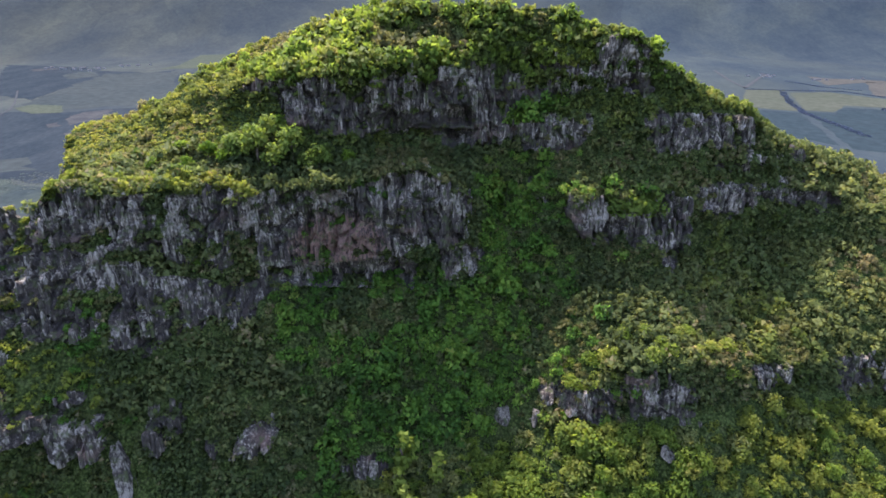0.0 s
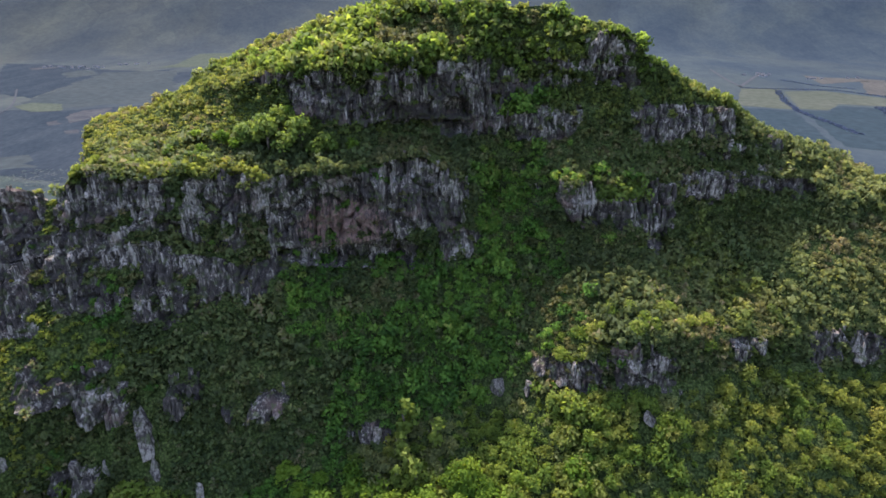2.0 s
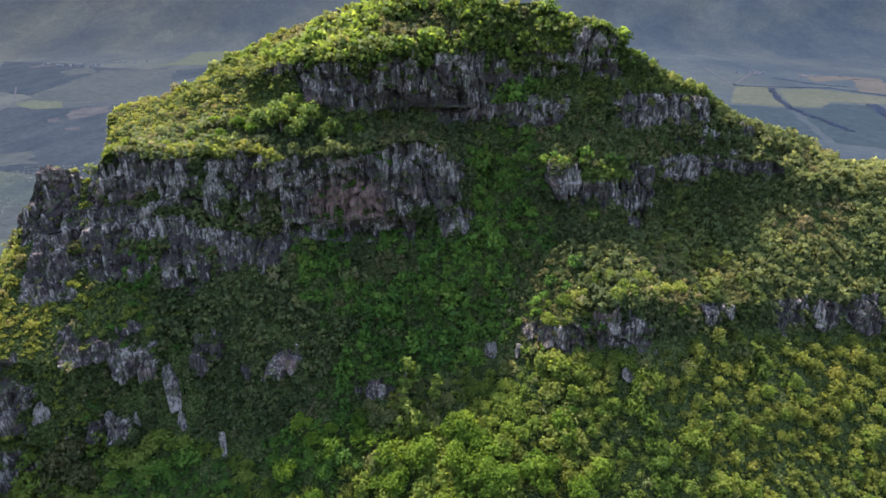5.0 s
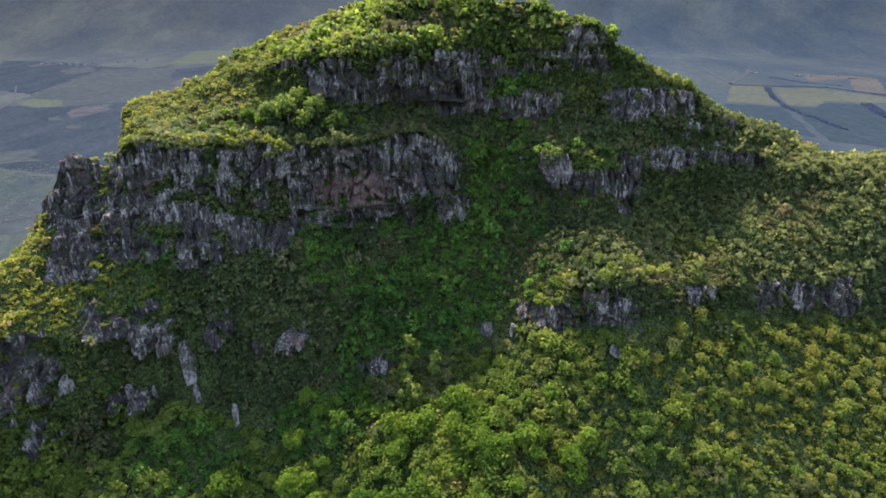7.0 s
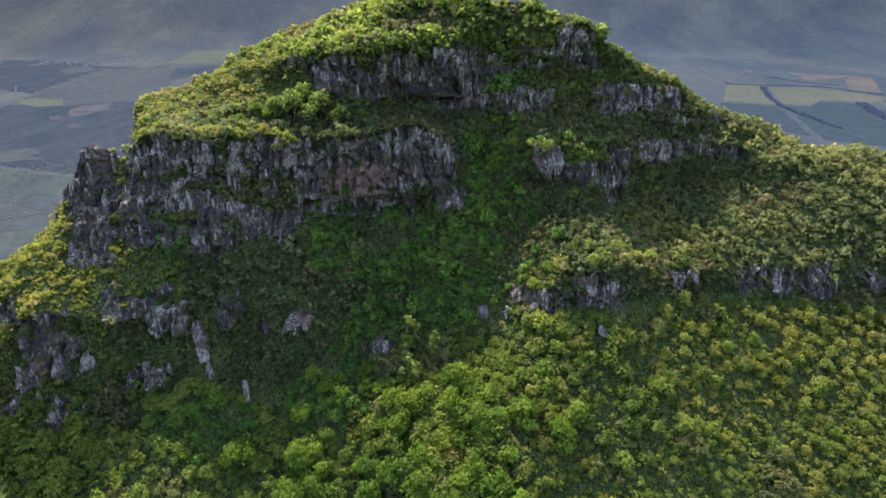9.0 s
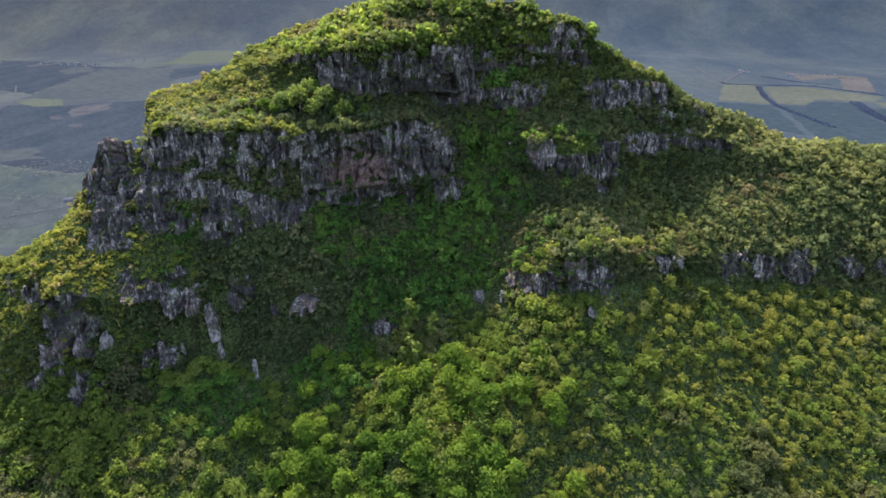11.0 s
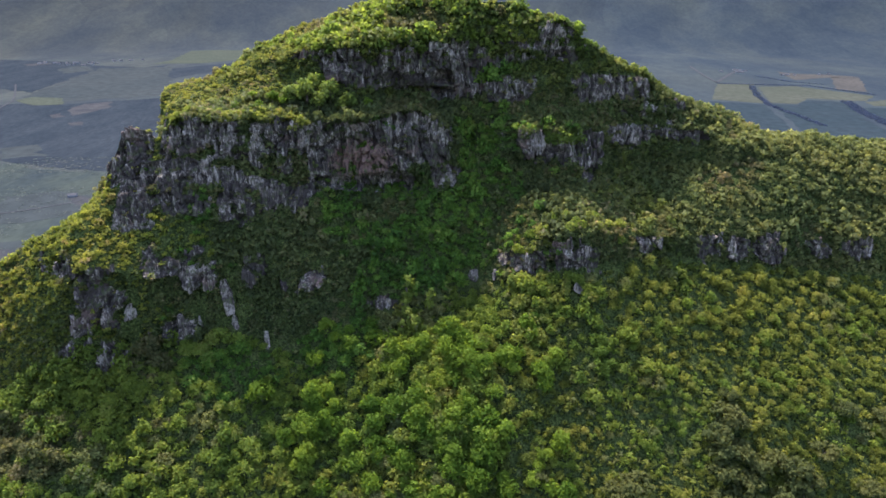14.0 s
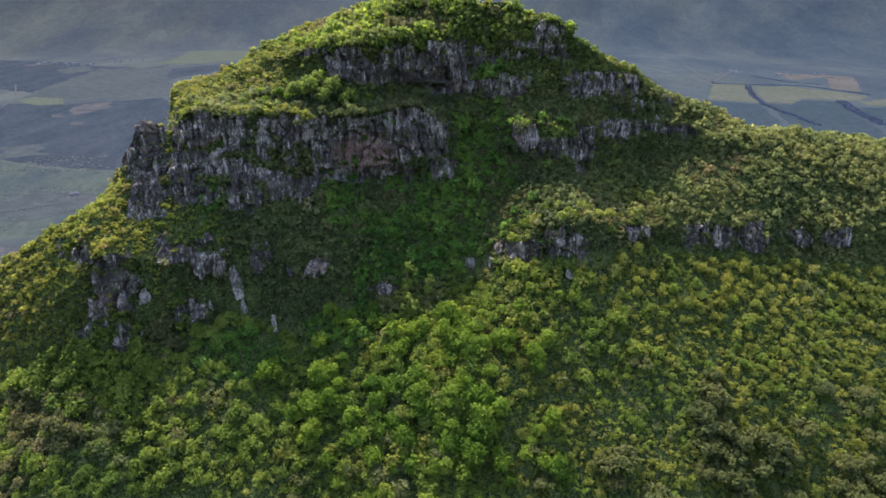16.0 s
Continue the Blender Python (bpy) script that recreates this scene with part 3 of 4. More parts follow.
def scatter(name, protos, spots, radius, height, tone, mat, label, category):
    """One object of kind stuff: a crown from protos at each spot."""
    vs, fs, ts, ns, base = [], [], [], [], 0
    pick = rng.integers(0, len(protos), len(spots))
    turn = rng.uniform(0, 2 * np.pi, len(spots))
    for k, (pv, pf, pn, pt) in enumerate(protos):
        idx = np.nonzero(pick == k)[0]
        if not len(idx):
            continue
        c, s = np.cos(turn[idx])[:, None], np.sin(turn[idx])[:, None]
        x, y, z = pv[:, 0], pv[:, 1], pv[:, 2]
        r, h = radius[idx][:, None], height[idx][:, None]
        v = np.stack([(x * c - y * s) * r, (x * s + y * c) * r, z * h + 0 * r], -1) + spots[idx][:, None, :]
        f = pf[None] + (np.arange(len(idx)) * len(pv))[:, None, None] + base
        vs.append(v.reshape(-1, 3))
        ns.append(np.stack([pn[:, 0] * c - pn[:, 1] * s, pn[:, 0] * s + pn[:, 1] * c, pn[:, 2] + 0 * c], -1).reshape(-1, 3))
        fs.append(f.reshape(-1, 3))
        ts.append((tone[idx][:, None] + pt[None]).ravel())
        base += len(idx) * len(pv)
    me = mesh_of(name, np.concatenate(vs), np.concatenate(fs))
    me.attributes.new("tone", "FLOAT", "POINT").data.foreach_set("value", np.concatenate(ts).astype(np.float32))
    me.attributes.new("bough", "FLOAT_VECTOR", "POINT").data.foreach_set("vector", np.concatenate(ns).astype(np.float32).ravel())
    me.materials.append(mat)
    return tagged(new(name, me), label, category, kind="stuff")


# pale rocks that stand free on the slope: x, y, lift over the land, size, turn, tilt, what it is
BOULDERS = [
    (17.0, 128.6, 1.0, (6.2, 3.0, 6.6), 12, -34, "pale grey boulder leaning on the wooded slope"),
    (25.9, 126.6, 0.9, (3.6, 2.8, 5.4), 60, -24, "upright grey boulder half hidden by scrub"),
    (57.9, 111.7, 1.2, (5.4, 3.6, 6.4), 10, -26, "pale wedge-shaped boulder among sunlit bushes"),
    (-62.5, 98.0, 0.8, (2.6, 2.2, 9.0), 30, -28, "narrow pale pillar of rock at the foot of the slope"),
    (-2.6, 165.5, -5.5, (4.4, 3.6, 13.5), 20, -6, "pale upright rock at the end of the cliff's rim"),
    (-18.2, 114.5, 0.3, (3.6, 2.6, 4.5), 50, -24, "grey rock outcrop among the scrub"),
    (-77.4, 104.5, -1.0, (5.6, 5.0, 19.0), 20, -24, "tall pale slab of rock leaning on the lower cliff"),
    (-74.2, 101.6, -2.5, (4.4, 4.0, 11.0), 75, -20, "pale slab of rock below the leaning one"),
    (-88.6, 103.6, -0.5, (4.6, 4.0, 14.0), 50, -26, "grey streaked slab of rock on the lower cliff"),
    (-110.2, 95.6, -0.5, (5.0, 4.2, 9.0), 15, -20, "pale blunt rock at the end of the lower cliff"),
]


def spots_on(x0, x1, seg_from, seg_to, step, seed):
    """Places spread evenly over the land between two of its lines: position, steepness and bareness there."""
    r = np.random.default_rng(seed)
    rows = np.nonzero((SEG[:, 0] >= seg_from) & (SEG[:, 0] < seg_to))[0]
    found = []
    for x in np.arange(x0, x1, step):
        i = int(np.argmin(np.abs(xs - (x + r.uniform(-0.4, 0.4) * step))))
        y, z, k = GY[rows, i], GZ[rows, i], rocky[rows, i]
        along = np.concatenate([[0], np.cumsum(np.hypot(np.diff(y), np.diff(z)))])
        q = np.arange(r.uniform(0, step), along[-1], step)
        q = np.clip(q + r.uniform(-0.55, 0.55, len(q)) * step, 0, along[-1])
        at = np.interp(q, along, np.arange(len(rows)))
        low = np.minimum(at.astype(int), len(rows) - 2)
        f, low = at - low, low + rows[0]
        col = np.clip(i + r.integers(-int(step / 0.8), int(step / 0.8) + 1, len(q)), 0, len(xs) - 1)
        found.append(np.stack([g[low, col] * (1 - f) + g[low + 1, col] * f for g in (GX, GY, GZ, rocky, bare)], -1))
    found = np.concatenate(found)
    for x, y, _, (wide, _, high), *_ in BOULDERS:
        found = found[(np.abs(found[:, 0] - x) > 0.5 * wide + 0.4) | (found[:, 1] > y + 2 + 0.25 * high) | (found[:, 1] < y - 3.5)]
    return found


tall_protos = [crown_proto(430, 22, 1.1, 0.165, s, 0.72, 1.0) for s in range(10)]
bush_protos = [crown_proto(96, 12, 0.95, 0.33, s, 0.78, 1.05) for s in range(10, 18)]
low_protos = [crown_proto(84, 11, 0.75, 0.32, s, 0.85, 1.05) for s in range(20, 28)]
thicket_protos = [crown_proto(210, 16, 0.95, 0.215, s, 0.8, 1.0) for s in range(70, 78)]
shrub_protos = [crown_proto(66, 10, 1.0, 0.36, s, 0.8, 1.05) for s in range(30, 40)]


def tones(p, axis, seed, middle=0.32, spread=0.95, each=0.15, top=0.78):
    """The tone of each plant: alike in patches, with odd ones among them."""
    patch = fnoise(p[:, 0] * 0.05, p[:, axis] * 0.05, seed, 3) - 0.5
    return np.clip(middle + spread * patch + rng.normal(0, each, len(p)), 0.02, top)


# wooded lower slope: trees of many sizes, then the bushes between them, finer towards the right
p = spots_on(-182, 226, 1, 3, 4.4, 1)
p = p[(p[:, 1] > 39) & (p[:, 4] < 0.4)]
open_ground = np.clip((p[:, 0] - 22 + 30 * (fnoise(p[:, 0] * 0.03, p[:, 1] * 0.03, 65, 2) - 0.5)) / 30, 0, 1)
kept = rng.uniform(0, 1, len(p)) > 0.40 * open_ground
p, open_ground = p[kept], open_ground[kept]
big = fnoise(p[:, 0] * 0.022 + 3, p[:, 1] * 0.026, 31, 3) + 0.10 * np.exp(-((p[:, 0] + 4) / 26) ** 2)
size = 1.5 - 0.1 * open_ground + (1 - 0.7 * open_ground) * (1.6 * np.clip((big - 0.38) * 3.4, 0, 1) * rng.uniform(0.4, 1.2, len(p)) + 1.4 * rng.beta(1.1, 2.8, len(p)))
under_cliff = np.clip((p[:, 1] - 98) / 20, 0, 1)
size = size * np.where(p[:, 0] < 34, 1.0 - 0.35 * under_cliff, 1.0 + 0.35 * under_cliff)


def wood_tone(p, seed, each, mat):
    """Tone of the lower woods: deeper in the dry woods; lens vignette is put in at the right front."""
    # darkens the plants of the right front in place of a lens vignette
    vignette = np.clip((p[:, 0] - 70) / 60, 0, 1) * np.clip((88 - p[:, 1]) / 25, 0, 1)
    return np.clip(tones(p, 1, seed, 0.20 if mat in (LEAF_DRY, LEAF_GREEN) else 0.33, 1.2, each) - 0.30 * vignette, 0.0, 0.8)


def kinds_of(p):
    """Which plants of the lower slope are dry, olive or grey-green; the others are plain green."""
    side = fnoise(p[:, 0] * 0.04 + 9, p[:, 1] * 0.05, 61, 3) + 0.0024 * (p[:, 0] - 52) + rng.normal(0, 0.10, len(p))
    ends = -108 - p[:, 0] + 110 * (side - 0.42)
    glade = np.minimum(np.hypot((p[:, 0] + 74) / 18, (p[:, 1] - 88) / 8), np.hypot((p[:, 0] + 40) / 18, (p[:, 1] - 103) / 12)) + rng.normal(0, 0.12, len(p)) < 1
    dry = (ends > 0) & ~glade
    olive = (side > 0.56) & ~dry & ~glade
    return glade, dry, olive, ~glade & ~dry & ~olive & (fnoise(p[:, 0] * 0.06 + 2, p[:, 1] * 0.07, 63, 2) + rng.normal(0, 0.14, len(p)) > 0.68)


glade, dry, olive, pale = kinds_of(p)
for name, sel, mat, text in (
        ("glade_woodland", glade, LEAF_GREEN, "bright green trees in the shade below the cliffs"),
        ("dry_woodland", dry, LEAF_DRY, "dull olive-brown trees at the foot of the lower cliff"),
        ("lower_woodland", ~pale & ~olive & ~dry & ~glade, LEAF_LOW, "dense rounded green trees covering the lower slope"),
        ("olive_woodland", olive, LEAF_OLIVE, "yellow-olive trees standing among bushes on the lower slope"),
        ("pale_woodland", pale, LEAF_PALE, "grey-green trees among the woodland of the lower slope")):
    scatter(name, tall_protos, p[sel][:, :3] - [0, 0, 0.4], size[sel] * 1.2, size[sel] * rng.uniform(0.9, 1.7, sel.sum()), wood_tone(p[sel], 33, 0.15, mat), mat, text, "woodland")
u = spots_on(-182, 226, 1, 3, 2.55, 5)
u = u[(u[:, 1] > 39) & (u[:, 4] < 0.4)]
size = 0.75 + 1.15 * rng.beta(1.2, 2.6, len(u))
glade, dry, olive, pale = kinds_of(u)
for name, sel, mat, text in (
        ("glade_bushes", glade, LEAF_GREEN, "bright green bushes in the shade below the cliffs"),
        ("dry_bushes", dry, LEAF_DRY, "dull olive-brown bushes at the foot of the lower cliff"),
        ("woodland_bushes", ~pale & ~olive & ~dry & ~glade, LEAF_LOW, "green bushes filling the gaps of the lower woodland"),
        ("olive_bushes", olive, LEAF_OLIVE, "olive-green bushes covering the open lower slope"),
        ("pale_bushes", pale, LEAF_PALE, "grey-green bushes scattered over the lower slope")):
    scatter(name, shrub_protos, u[sel][:, :3] - [0, 0, 0.3], size[sel] * 1.2, size[sel] * rng.uniform(0.9, 1.7, sel.sum()), wood_tone(u[sel], 34, 0.2, mat), mat, text, "bushes")

# slopes between the cliffs, and the plants that hang on the rock
q = spots_on(-184, 248, 3, 14, 2.4, 2)
on_rock = q[:, 3] > 0.3
keep = (q[:, 4] < 0.4) & (~on_rock | (rng.uniform(0, 1, len(q)) < 0.95)) | (rng.uniform(0, 1, len(q)) < 0.10)
q, on_rock = q[keep], on_rock[keep]
crown_edge = 1 + 0.45 * ((q[:, 2] > 253) & (q[:, 0] > -50) & (q[:, 0] < 45))
size = crown_edge * np.where(on_rock, rng.uniform(0.9, 1.8, len(q)), 0.9 + 2.3 * rng.beta(1.2, 3.0, len(q)))
edge = 46 * (fnoise(q[:, 0] * 0.04, q[:, 2] * 0.04, 77, 3) - 0.5) + rng.normal(0, 9, len(q))
# plants under the overhang take darker leaves: its shade put into colour
deep = np.exp(-((q[:, 0] + 30) / 28) ** 4 - ((q[:, 2] - 200) / 8.5) ** 4) > 0.4
bowl = ~deep & (q[:, 0] > -34 + edge) & (q[:, 0] < 30 + edge + 0.5 * np.clip(q[:, 2] - 196, 0, 60)) & (q[:, 2] < 226) & ~on_rock & (rng.uniform(0, 1, len(q)) < 0.8) | (np.abs(q[:, 0] - 24 - 0.25 * edge) < np.where(q[:, 2] < 232, 9, 14)) & (q[:, 2] > 212) & (q[:, 2] < 249) & ((q[:, 2] < 232) | (q[:, 0] > 17)) & ~on_rock
dry = (fnoise(q[:, 0] * 0.055 + 5, q[:, 2] * 0.09, 79, 3) > np.where(q[:, 0] > 70, 0.70, 0.62)) & ~bowl
thin = (q[:, 0] < -40 + edge) & (q[:, 2] > 228) & ~on_rock & (rng.uniform(0, 1, len(q)) < 0.7)
step_down = (q[:, 0] < -86 + 0.5 * edge) & (q[:, 2] > 180) & (q[:, 2] < 217) & ~on_rock
# sunny: sunlit leaf colour for lit ground, kept off the shaded rim
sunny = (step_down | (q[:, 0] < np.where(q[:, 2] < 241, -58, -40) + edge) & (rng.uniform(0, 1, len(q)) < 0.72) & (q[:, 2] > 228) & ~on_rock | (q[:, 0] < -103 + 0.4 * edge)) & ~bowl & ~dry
rest = ~bowl & ~sunny & ~dry
lime = rest & (q[:, 2] < 232) & (q[:, 0] < 60) & (fnoise(q[:, 0] * 0.10 + 7, q[:, 2] * 0.06, 85, 3) + rng.normal(0, 0.05, len(q)) > 0.60)
rest = rest & ~lime
# left of this line the slope's shadow is coloured in with darker leaves
far_right = ((q[:, 0] > 78 + edge) & (q[:, 2] < 222)) | (q[:, 2] > 240 + 0.2 * edge)
crest = rest & (q[:, 2] > 255) & (rng.uniform(0, 1, len(q)) < 0.7)
rest = rest & ~crest
right_end = (q[:, 0] > 96 + edge) & (q[:, 2] < 222)
size = np.where(bowl, size * rng.uniform(0.8, 1.6, len(q)), size)
for name, sel, mat, text in (
        ("gully_bushes", lime, LEAF_GREEN, "bright green bushes in the gullies between the cliffs"),
        ("bowl_thicket", bowl, LEAF_GREEN, "bright green thicket in the shaded bowl below the cliffs"),
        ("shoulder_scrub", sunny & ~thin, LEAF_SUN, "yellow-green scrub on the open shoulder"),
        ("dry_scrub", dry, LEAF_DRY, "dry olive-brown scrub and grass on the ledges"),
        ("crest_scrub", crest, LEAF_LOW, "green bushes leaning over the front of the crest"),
        ("ledge_scrub", rest & ~far_right, LEAF_LEDGE_SHADE, "dark green scrub on the ledges and slopes, shade put into its colour"),
        ("slope_scrub", rest & far_right & ~right_end, LEAF, "sunlit olive-green scrub on the open slope"),
        ("pale_scrub", rest & far_right & right_end, LEAF_PALE, "pale grey-green scrub on the sunlit slope")):
    k = 0.75 if name in ("dry_scrub", "shoulder_scrub") else 1.0
    scatter(name, low_protos if name == "shoulder_scrub" else thicket_protos if mat is LEAF_GREEN else bush_protos, q[sel][:, :3] - [0, 0, 0.4], size[sel] * 1.2 * k, size[sel] * 1.35 * k, tones(q[sel], 2, 35), mat, text, "scrub")

# small growth that closes the gaps on steep ground
f_ = spots_on(-150, 200, 3, 9, 1.75, 12)
f_ = f_[(f_[:, 4] < 0.42) & (f_[:, 3] > 0.25)]
size = rng.uniform(0.6, 1.15, len(f_))
scatter("steep_growth", [crown_proto(26, 6, 0.9, 0.5, s, 0.75) for s in range(60, 65)], f_[:, :3] - [0, 0, 0.2], size * 1.3, size * 1.2, tones(f_, 2, 99, 0.3), LEAF_LEDGE_SHADE, "low dark green growth clinging to the steep ground", "scrub")

# short scrub of the open shoulder
g = spots_on(-134, -30, 8, 15, 1.55, 9)
g = g[(g[:, 2] > 229) & (g[:, 4] < 0.4) & (g[:, 0] < np.where(g[:, 2] < 240, -54, -34) + 30 * (fnoise(g[:, 0] * 0.05, g[:, 1] * 0.05, 87, 2) - 0.5))]
g2 = spots_on(-184, -100, 2, 8, 1.7, 19)
g2 = g2[(g2[:, 4] < 0.4) & (g2[:, 0] < -128 + 0.9 * np.clip(g2[:, 2] - 172, 0, 60)) & (g2[:, 2] > 150)]
g = np.concatenate([g, g2])
size = 0.5 + 0.7 * rng.beta(1.0, 4, len(g))
carpet = [crown_proto(34, 7, 0.5, 0.42, s, 0.9, 1.0, 0.6) for s in range(50, 56)]
brown = fnoise(g[:, 0] * 0.07 + 2, g[:, 1] * 0.07, 95, 3) + rng.normal(0, 0.05, len(g)) + 0.22 * np.exp(-((g[:, 0] + 66) / 11) ** 2 - ((g[:, 1] - 171) / 13) ** 2) > 0.58
for name, sel, mat, text in (("short_scrub", ~brown, LEAF_SUN, "short yellow-green grass and scrub on the open shoulders"), ("dry_grass", brown, LEAF_DRY, "patches of dry brown grass on the open shoulder")):
    scatter(name, carpet, g[sel][:, :3] - [0, 0, 0.2], size[sel] * 1.3, size[sel] * 1.2, tones(g[sel], 1, 89, 0.45, 0.6, 0.07, 0.78), mat, text, "scrub")

# bushes that hang over the rim of the main cliff
r_ = spots_on(-100, 6, 7, 9, 1.5, 29)
rim_z = np.interp(r_[:, 0], xs, lines[8][1])
r_ = r_[(r_[:, 2] > rim_z - 1.6) & (fnoise(r_[:, 0] * 0.16, r_[:, 1] * 0.05, 97, 2) + rng.normal(0, 0.06, len(r_)) > 0.44)]
size = 0.7 + 1.5 * rng.beta(1.1, 2.6, len(r_))
# the rim's sunlit stretch and shaded stretch get different leaf colours
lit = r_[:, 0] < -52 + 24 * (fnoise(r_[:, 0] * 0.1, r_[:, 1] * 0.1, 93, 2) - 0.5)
for name, sel, mat, text in (("rim_scrub", lit, LEAF_SUN, "scrub hanging over the rim of the cliff, sunlit yellow in its colour"), ("rim_bushes", ~lit, LEAF_LEDGE_SHADE, "bushes hanging over the rim of the cliff, shade in their colour")):
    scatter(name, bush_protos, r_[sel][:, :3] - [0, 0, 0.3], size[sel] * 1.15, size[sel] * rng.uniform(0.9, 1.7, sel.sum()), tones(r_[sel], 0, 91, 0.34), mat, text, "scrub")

# summit and the ridge's back
s_ = spots_on(-150, 248, 14, 15, 2.3, 3)
s_ = s_[(s_[:, 1] < np.interp(s_[:, 0], xs, ridge_y) + 9) | (rng.uniform(0, 1, len(s_)) < 0.35)]
size = 0.8 + 2.1 * rng.beta(1.2, 3.0, len(s_))
left = s_[:, 0] < 40 + 30 * (fnoise(s_[:, 0] * 0.05, s_[:, 1] * 0.05, 71, 2) - 0.5)
lot = rng.uniform(0, 1, len(s_)) + 0.7 * (fnoise(s_[:, 0] * 0.08, s_[:, 1] * 0.08, 73, 2) - 0.5)
for name, sel, mat, text in (
        ("summit_scrub", left & (lot < 0.30), LEAF_SUN, "low sunlit yellow-green scrub over the mountain's crest"),
        ("summit_bushes", left & (lot >= 0.30) & (lot < 0.88), LEAF, "dark green bushes scattered over the mountain's crest"),
        ("summit_dry_scrub", left & (lot >= 0.88), LEAF_DRY, "dry olive-brown bushes scattered over the mountain's crest"),
        ("ridge_scrub", ~left, LEAF, "low olive-green scrub along the ridge")):
    scatter(name, low_protos, s_[sel][:, :3] - [0, 0, 0.4], size[sel] * 1.2, size[sel] * 1.3, tones(s_[sel], 1, 37, 0.34, 0.9, 0.14, 0.85), mat, text, "scrub")

# ---------------------------------------------------------------- rocks of the cliffs
def rock_mesh(name, seed, sides=6, taper=0.12, mat=None):
    """An upright broken column, about 1 wide and 1 high, standing on the origin."""
    r = random.Random(seed)
    bm = bmesh.new()
    rings = []
    lean = (r.uniform(-0.15, 0.15), r.uniform(-0.15, 0.15))
    spokes = [(k + r.uniform(-0.25, 0.25)) * 2 * math.pi / sides for k in range(sides)]
    wide = [r.uniform(0.38, 0.6) for _ in range(sides)]
    for f in (0.0, 0.45, 0.82, 1.0):
        size = 1 - taper * f ** 2 - (0.14 if f == 1 else 0)
        rings.append([bm.verts.new((math.cos(a) * w * size * r.uniform(0.88, 1.1) + lean[0] * f, math.sin(a) * w * size * r.uniform(0.88, 1.1) + lean[1] * f,
                                    f * (1 + (0.10 * math.cos(a - seed) if f > 0.7 else 0)))) for a, w in zip(spokes, wide)])
    for low, high in zip(rings, rings[1:]):
        for k in range(sides):
            bm.faces.new((low[k], low[(k + 1) % sides], high[(k + 1) % sides], high[k]))
    bm.faces.new(rings[-1])
    me = bpy.data.meshes.new(name)
    bm.to_mesh(me)
    bm.free()
    me.materials.append(mat)
    return me


column_meshes = [rock_mesh("rock_column", s, 5 + s % 3, mat=ROCK_COLUMN) for s in range(10)]
pale_meshes = [rock_mesh("rock_column", 50 + s, 5 + s % 3, mat=ROCK_PALE) for s in range(10)]
pick = random.Random(8)
for s, count, tall in ((2, 60, 3.4), (3, 200, 3.6), (4, 90, 2.6), (5, 210, 3.6), (6, 110, 2.6), (7, 290, 5.2), (10, 150, 3.6), (11, 20, 2.4), (12, 270, 4.4)):
    rr, cc = np.nonzero((SEG == s) & (bare > 0.7) & (PART < 0.9) & (near > 0.5) & (block > 0.45))
    for k in pick.sample(range(len(rr)), min(count, len(rr))):
        i, j = rr[k], cc[k]
        room = (1 - PART[i, j]) * (lines[s + 1][1][j] - lines[s][1][j]) if s in (3, 5, 7, 10, 12) else 2.4
        high = min(tall * pick.uniform(0.35, 1.1), room + 0.8)
        wide = min(high * 0.7, pick.uniform(0.8, 2.0))
        light = s in (2, 3) and -96 < GX[i, j] < -58
        if light:
            wide, high = wide * 1.5, high * 1.4
        ob = new("rock_column", (pale_meshes if light else column_meshes)[pick.randrange(10)])
        ob.parent = cliff_of[s]
        ob.matrix_local = pose(GX[i, j], GY[i, j] + 0.26 * wide, GZ[i, j] - 0.25, pick.uniform(-12, -2), pick.uniform(-4, 4), 0) @ pose(0, 0, 0, 0, 0, pick.uniform(0, 360)) @ Matrix.Diagonal((wide, wide, high, 1))


# ---------------------------------------------------------------- single trees and boulders
def ground(x, y):
    """The height of the land at x, y."""
    i = int(np.argmin(np.abs(xs - x)))
    return float(np.interp(y, np.maximum.accumulate(GY[:, i]), GZ[:, i]))


def trunk_mesh(seed, height, thick, limbs, spread):
    """A tapered, slightly bent trunk with rising limbs."""
    r = random.Random(seed)
    bm = bmesh.new()

    def tube(path, radii):
        rings = []
        for p, rad in zip(path, radii):
            rings.append([bm.verts.new((p[0] + math.cos(a) * rad, p[1] + math.sin(a) * rad, p[2])) for a in (0, 1.05, 2.09, 3.14, 4.19, 5.24)])
        for low, high in zip(rings, rings[1:]):
            for k in range(6):
                bm.faces.new((low[k], low[(k + 1) % 6], high[(k + 1) % 6], high[k]))
        bm.faces.new(rings[-1])

    bend = [(r.uniform(-0.15, 0.15) * height * f, r.uniform(-0.15, 0.15) * height * f, height * f) for f in (0, 0.3, 0.6, 0.85)]
    bend[0] = (0, 0, -1.2)
    tube(bend, (thick * 1.5, thick, thick * 0.8, thick * 0.5))
    for k in range(limbs):
        a = k * 2.4 + r.uniform(-0.4, 0.4)
        s = bend[1 + k % 2]
        end = (s[0] + math.cos(a) * spread, s[1] + math.sin(a) * spread, height * r.uniform(0.75, 0.95))
        mid = tuple((p + q) / 2 for p, q in zip(s, end))
        tube((s, (mid[0], mid[1], mid[2] - 0.05 * height), end), (thick * 0.55, thick * 0.4, thick * 0.18))
    me = bpy.data.meshes.new("trunk")
    bm.to_mesh(me)
    bm.free()
    me.materials.append(BARK)
    return me


